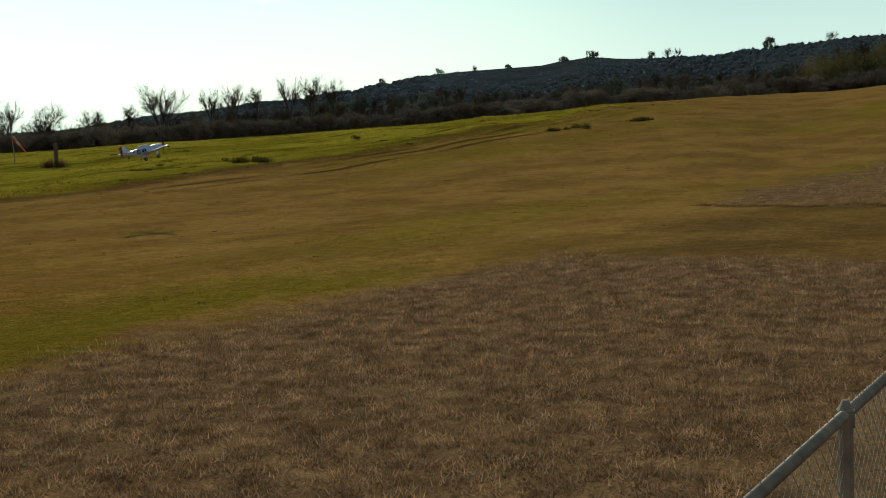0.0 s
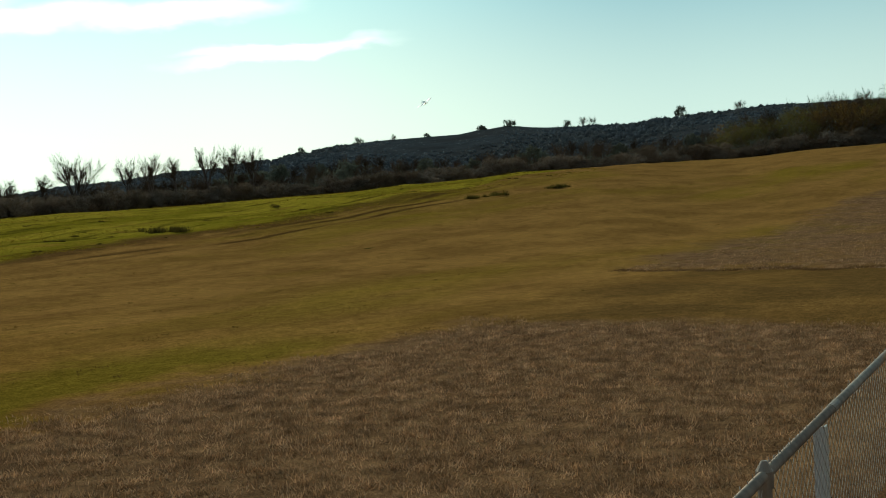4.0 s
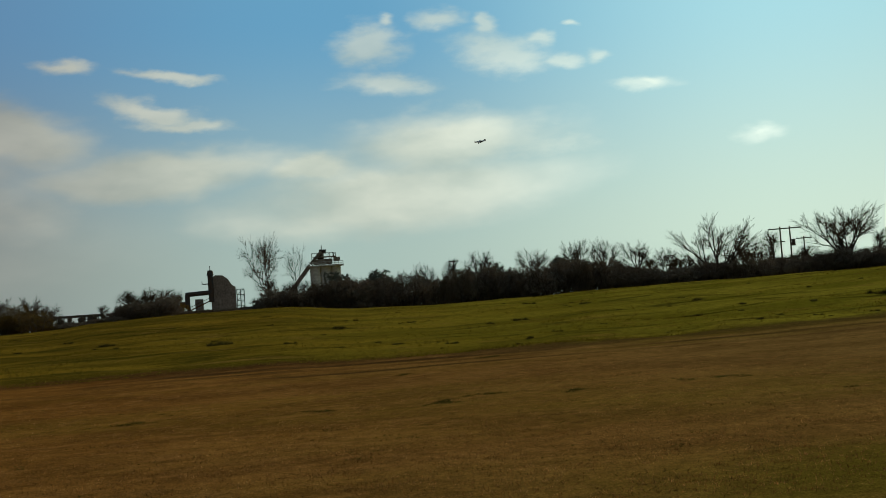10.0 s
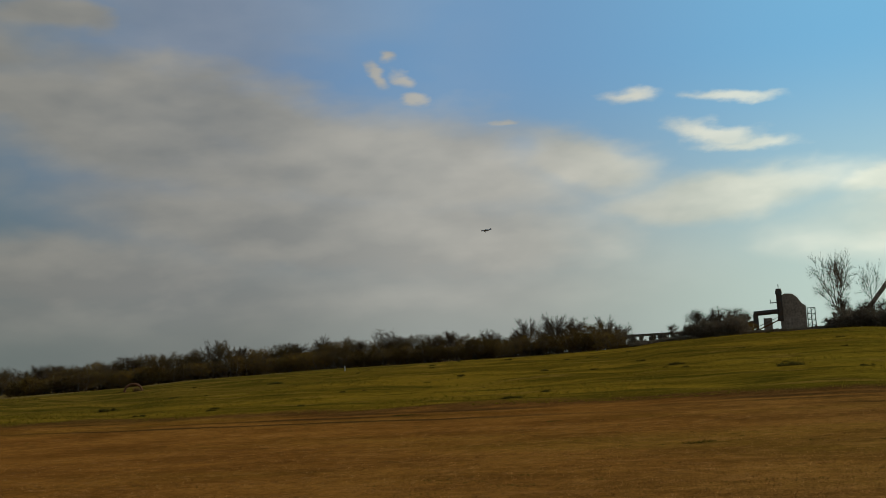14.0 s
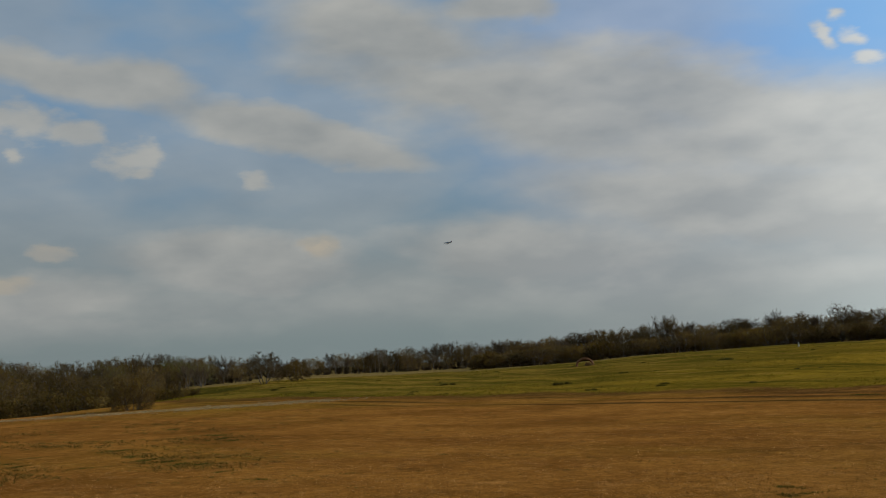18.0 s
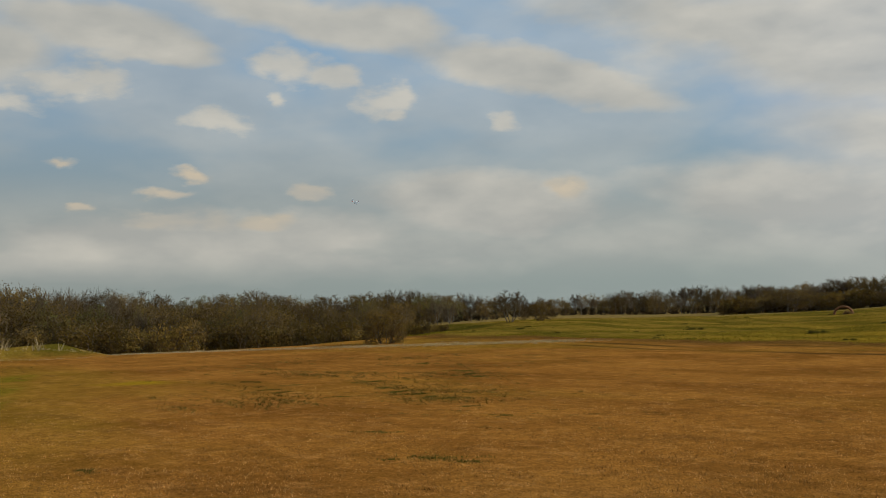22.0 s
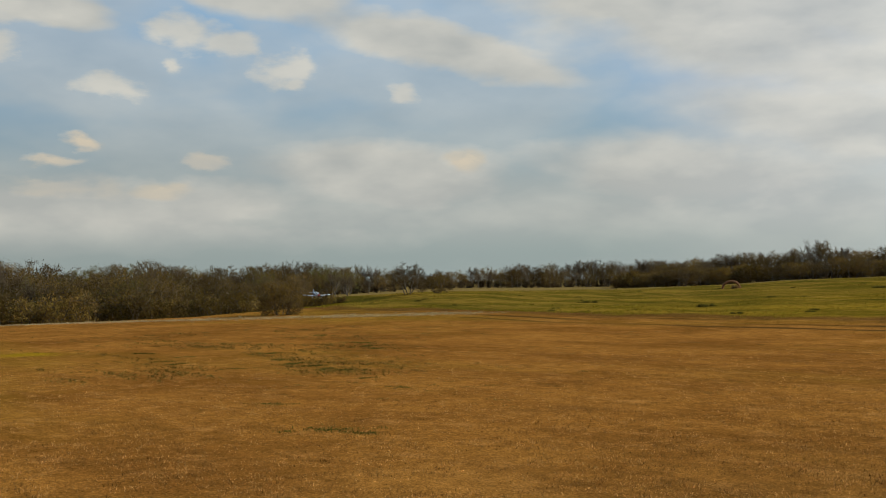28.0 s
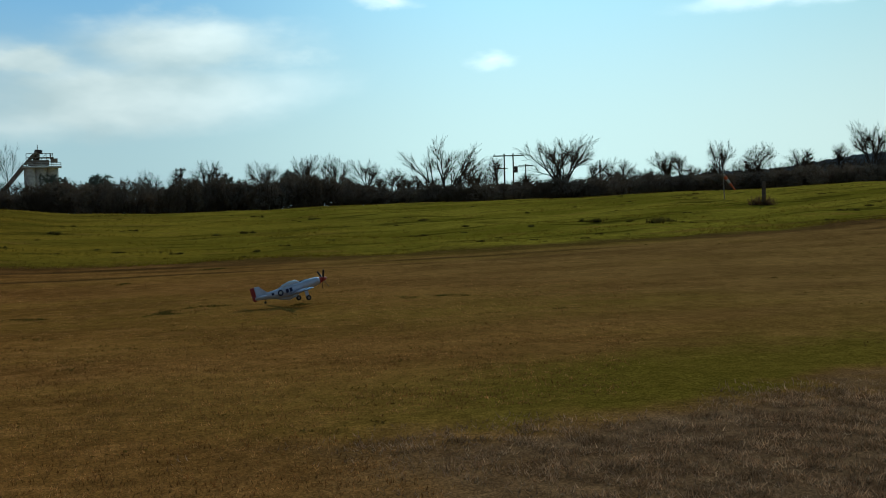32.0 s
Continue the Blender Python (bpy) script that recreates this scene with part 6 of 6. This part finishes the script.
def model_plane():
    """Nose towards +y; the origin is at the wing; wheels reach 0.26 m below."""
    root = empty("model_aeroplane")
    tagged(root, "silver and red radio-controlled warbird model with wheels down", "model aeroplane")
    body = part("fuselage", loft([(0.60, 0.02, 0.055, 0.055, 0.055), (0.50, 0.02, 0.078, 0.082, 0.085), (0.30, 0.02, 0.088, 0.10, 0.11), (0.05, 0.015, 0.09, 0.10, 0.125), (-0.15, 0.02, 0.085, 0.10, 0.14),
                               (-0.32, 0.03, 0.07, 0.085, 0.12), (-0.52, 0.045, 0.05, 0.065, 0.075), (-0.70, 0.055, 0.03, 0.045, 0.045), (-0.80, 0.06, 0.012, 0.03, 0.03)]), M_SILVER, root, "silver fuselage", True)
    part("nose_band", loft([(0.606, 0.02, 0.057, 0.058, 0.058), (0.56, 0.02, 0.068, 0.071, 0.073)], close=False), M_RED, body, "red nose band", True)
    part("anti_glare_strip", loft([(0.44, 0.085, 0.035, 0.028, 0.01), (0.30, 0.088, 0.042, 0.036, 0.01), (0.14, 0.088, 0.045, 0.036, 0.01)]), M_BLACKP, body, "dark strip ahead of the cockpit", True)
    part("scoop", loft([(0.02, -0.11, 0.045, 0.03, 0.035), (-0.15, -0.125, 0.05, 0.03, 0.04), (-0.34, -0.075, 0.03, 0.02, 0.02)]), M_SILVER, body, smooth=True)
    part("canopy", loft([(0.17, 0.10, 0.03, 0.01, 0.02), (0.09, 0.115, 0.052, 0.055, 0.03), (-0.04, 0.12, 0.056, 0.068, 0.03), (-0.18, 0.115, 0.045, 0.05, 0.03), (-0.30, 0.105, 0.02, 0.012, 0.02)]), M_CANOPY, root, "clear bubble canopy", True)
    part("spinner", loft([(0.74, 0.02, 0.006, 0.006, 0.006), (0.72, 0.02, 0.022, 0.022, 0.022), (0.67, 0.02, 0.043, 0.043, 0.043), (0.604, 0.02, 0.055, 0.055, 0.055)]), M_RED, root, "red spinner", True)
    prop = empty("propeller", pose(0, 0.655, 0.02))
    prop.parent = root
    for k in range(4):
        bm = bmesh.new()
        box(bm, (0.042, 0.008, 0.185), (0, 0, 0.125), Euler((0, 0, 0.5)).to_matrix(), 0.003)
        box(bm, (0.034, 0.008, 0.03), (0, 0, 0.228), Euler((0, 0, 0.5)).to_matrix(), 0.003)
        part("blade", bm, M_BLACKP, prop, at=pose(0, 0, 0, 0, 90 * k + 20, 0))
    for s in (1, -1):
        wing = part("wing", panel((0.05 * s, 0.22, -0.16, -0.07), (0.83 * s, 0.10, -0.07, 0.005), 0.05, 0.022), M_SILVER, root, smooth=True)
        part("wing_band", panel((0.56 * s, 0.1425, -0.1035, -0.022), (0.66 * s, 0.1275, -0.0925, -0.012), 0.034, 0.031), M_NAVY, wing, "dark band")
        part("tailplane", panel((0.02 * s, -0.62, -0.78, 0.085), (0.30 * s, -0.655, -0.765, 0.088), 0.016, 0.009), M_SILVER, root)
        # insignia on the flank: dark disc with pale bar and star field
        flank = 0.066
        bm = bmesh.new()
        disc(bm, (s * (flank + 0.012), -0.30, 0.03), 0.06, (s, 0, 0))
        ins = part("roundel", bm, M_NAVY, body, "dark round marking")
        bm = bmesh.new()
        disc(bm, (s * (flank + 0.015), -0.30, 0.03), 0.036, (s, 0, 0), 5)
        part("star", bm, M_WHITE, ins)
        for y in (-0.16, -0.08):
            part("code_letter", boxes(((0.004, 0.055, 0.075), (s * 0.0895, y, 0.03))), M_NAVY, body, "dark code marking")
        part("code_bar", boxes(((0.004, 0.05, 0.05), (s * 0.058, -0.45, 0.05))), M_NAVY, body, "dark marking")
        # wheels
        gear = part("gear_leg", tubes(((0.24 * s, 0.12, -0.05), (0.25 * s, 0.15, -0.21), 0.010), n=8), M_STEEL, root)
        part("gear_door", boxes(((0.006, 0.07, 0.11), (0.262 * s, 0.14, -0.12)), bevel=0.002), M_SILVER, gear, "silver leg door")
        tyre = bmesh.new()
        tube(tyre, (0.255 * s - 0.016, 0.155, -0.21), (0.255 * s + 0.016, 0.155, -0.21), 0.05, n=20)
        wheel = part("wheel", tyre, M_RUBBER, root)
        part("hub", tubes(((0.255 * s - 0.018, 0.155, -0.21), (0.255 * s + 0.018, 0.155, -0.21), 0.026), n=14), M_STEEL, wheel)
    # fin and red rudder
    bm = bmesh.new()
    pts = [(-0.50, 0.09), (-0.64, 0.23), (-0.66, 0.27), (-0.76, 0.28), (-0.765, 0.05), (-0.60, 0.06)]
    for x in (-0.009, 0.009):
        for y, z in pts:
            bm.verts.new((x, y, z))
    bm.verts.ensure_lookup_table()
    k = len(pts)
    bm.faces.new([bm.verts[i] for i in range(k)])
    bm.faces.new([bm.verts[i] for i in reversed(range(k, 2 * k))])
    for i in range(k):
        bm.faces.new([bm.verts[i], bm.verts[i + k], bm.verts[(i + 1) % k + k], bm.verts[(i + 1) % k]])
    bmesh.ops.recalc_face_normals(bm, faces=bm.faces)
    part("fin", bm, M_SILVER, root)
    part("rudder", boxes(((0.016, 0.085, 0.25), (0, -0.808, 0.155)), ((0.014, 0.06, 0.05), (0, -0.80, 0.03)), bevel=0.006), M_RED, root, "red rudder")
    part("tail_wheel", tubes(((-0.008, -0.62, -0.06), (0.008, -0.62, -0.06), 0.024), ((0, -0.60, 0.02), (0, -0.62, -0.06), 0.006), n=12), M_RUBBER, root)
    return root, prop


def canopy_glass():
    m = bpy.data.materials.new("canopy_plastic")
    m.use_nodes = True
    b = m.node_tree.nodes["Principled BSDF"]
    b.inputs["Base Color"].default_value = (0.75, 0.8, 0.85, 1)
    b.inputs["Roughness"].default_value = 0.08
    b.inputs["Transmission Weight"].default_value = 0.5
    return m


M_CANOPY = canopy_glass()
plane, propeller = model_plane()


# ---- what moves ----
def flight(x, y, z, heading, climb, bank):
    """heading to the left of +y; climb lifts the nose; bank to the right is positive."""
    return pose(x, y, z) @ Matrix.Rotation(radians(heading), 4, "Z") @ Matrix.Rotation(radians(climb), 4, "X") @ Matrix.Rotation(radians(bank), 4, "Y")


def motions():
    walk(plane, [(t, flight(*row)) for t, *row in (
        (0, 20.19, 23.53, 1.98, -88, 10, -8),
        (0.5, 29.17, 24.34, 2.67, -80, 8, -4),
        (1, 37.88, 25.18, 3.10, -68, 6, -12),
        (1.5, 45.02, 25.89, 4.46, -70, 8, -28),
        (2, 54.14, 29.96, 5.77, -62, 10, -10),
        (2.5, 64.92, 35.27, 6.05, -50.7, 12, 5),
        (4.5, 97.60, 65.15, 14.28, -40.1, 12, -50),
        (5, 98.13, 74.41, 16.34, 3.1, 8, -65),
        (5.5, 96.52, 85.28, 19.53, 14.5, 4, -75),
        (6, 92.61, 95.91, 23.11, 21, 0, -80),
        (6.5, 88.76, 105.47, 26.34, 25.3, 0, -50),
        (7, 83.99, 114.03, 27.98, 41, -2, -14),
        (8, 68.00, 129.29, 25.64, 55.3, -3, -55),
        (9, 45.37, 140.87, 26.32, 66.3, -3, -45),
        (10, 24.06, 148.57, 23.13, 73.3, -2, -15),
        (11, 5.83, 152.75, 20.60, 79.2, 0, -8),
        (12, -11.74, 155.49, 20.21, 84.8, 0, -5),
        (13, -31.34, 156.15, 17.20, 90.8, 0, 0),
        (14, -53.67, 154.93, 20.39, 95.9, 0, 0),
        (14.5, -64.71, 152.74, 21.17, 101.7, 0, 0),
        (16.5, -106.42, 143.96, 20.65, 102, 0, 0),
        (17, -115.27, 141.96, 22.33, 102.7, 0, 0),
        (18, -131.88, 138.08, 22.08, 107, 0, -5),
        (19, -149.51, 131.39, 21.55, 114, 0, -10),
        (20, -164.73, 123.50, 23.40, 128.9, 0, -20),
        (21, -174.57, 111.22, 22.44, 156.9, 0, -30),
        (22, -175.90, 97.24, 22.13, -165.5, 0, -45),
        (23, -166.76, 80.84, 17.77, -136.6, -2, -50),
        (24, -147.85, 67.53, 14.06, -121.7, -3, -45),
        (24.5, -136.13, 62.11, 12.47, -109.6, -4, -35),
        (26.5, -85.77, 45.30, 1.80, -108, -5, -8),
        (27, -76.98, 42.63, 1.86, -108.9, -4, 0),
        (27.5, -65.64, 38.31, 2.06, -109.6, -3, 3),
        (28, -55.93, 35.03, 1.31, -108.2, -3, 0),
        (28.5, -46.08, 31.78, 0.31, -107, 2, 2),
        (29, -37.33, 29.32, 0.24, -116, 4, 4),
        (29.5, -30.36, 28.27, 0.84, -118, 5, -3),
        (30, -22.95, 26.81, 1.14, -119, 5, -6),
        (30.5, -14.58, 24.47, 0.96, -118, 5, -5),
        (31, -6.43, 20.88, 0.33, -108, 6, -2),
        (31.5, -0.66, 21.12, 0.26, -94, 11, -2),
        (32, 4.86, 21.42, 0.32, -80, 14, -4),
    )])
    walk(propeller, [(i * 0.1, pose(0, 0.655, 0.02, 0, (i * 67) % 360, 0)) for i in range(321)])


motions()
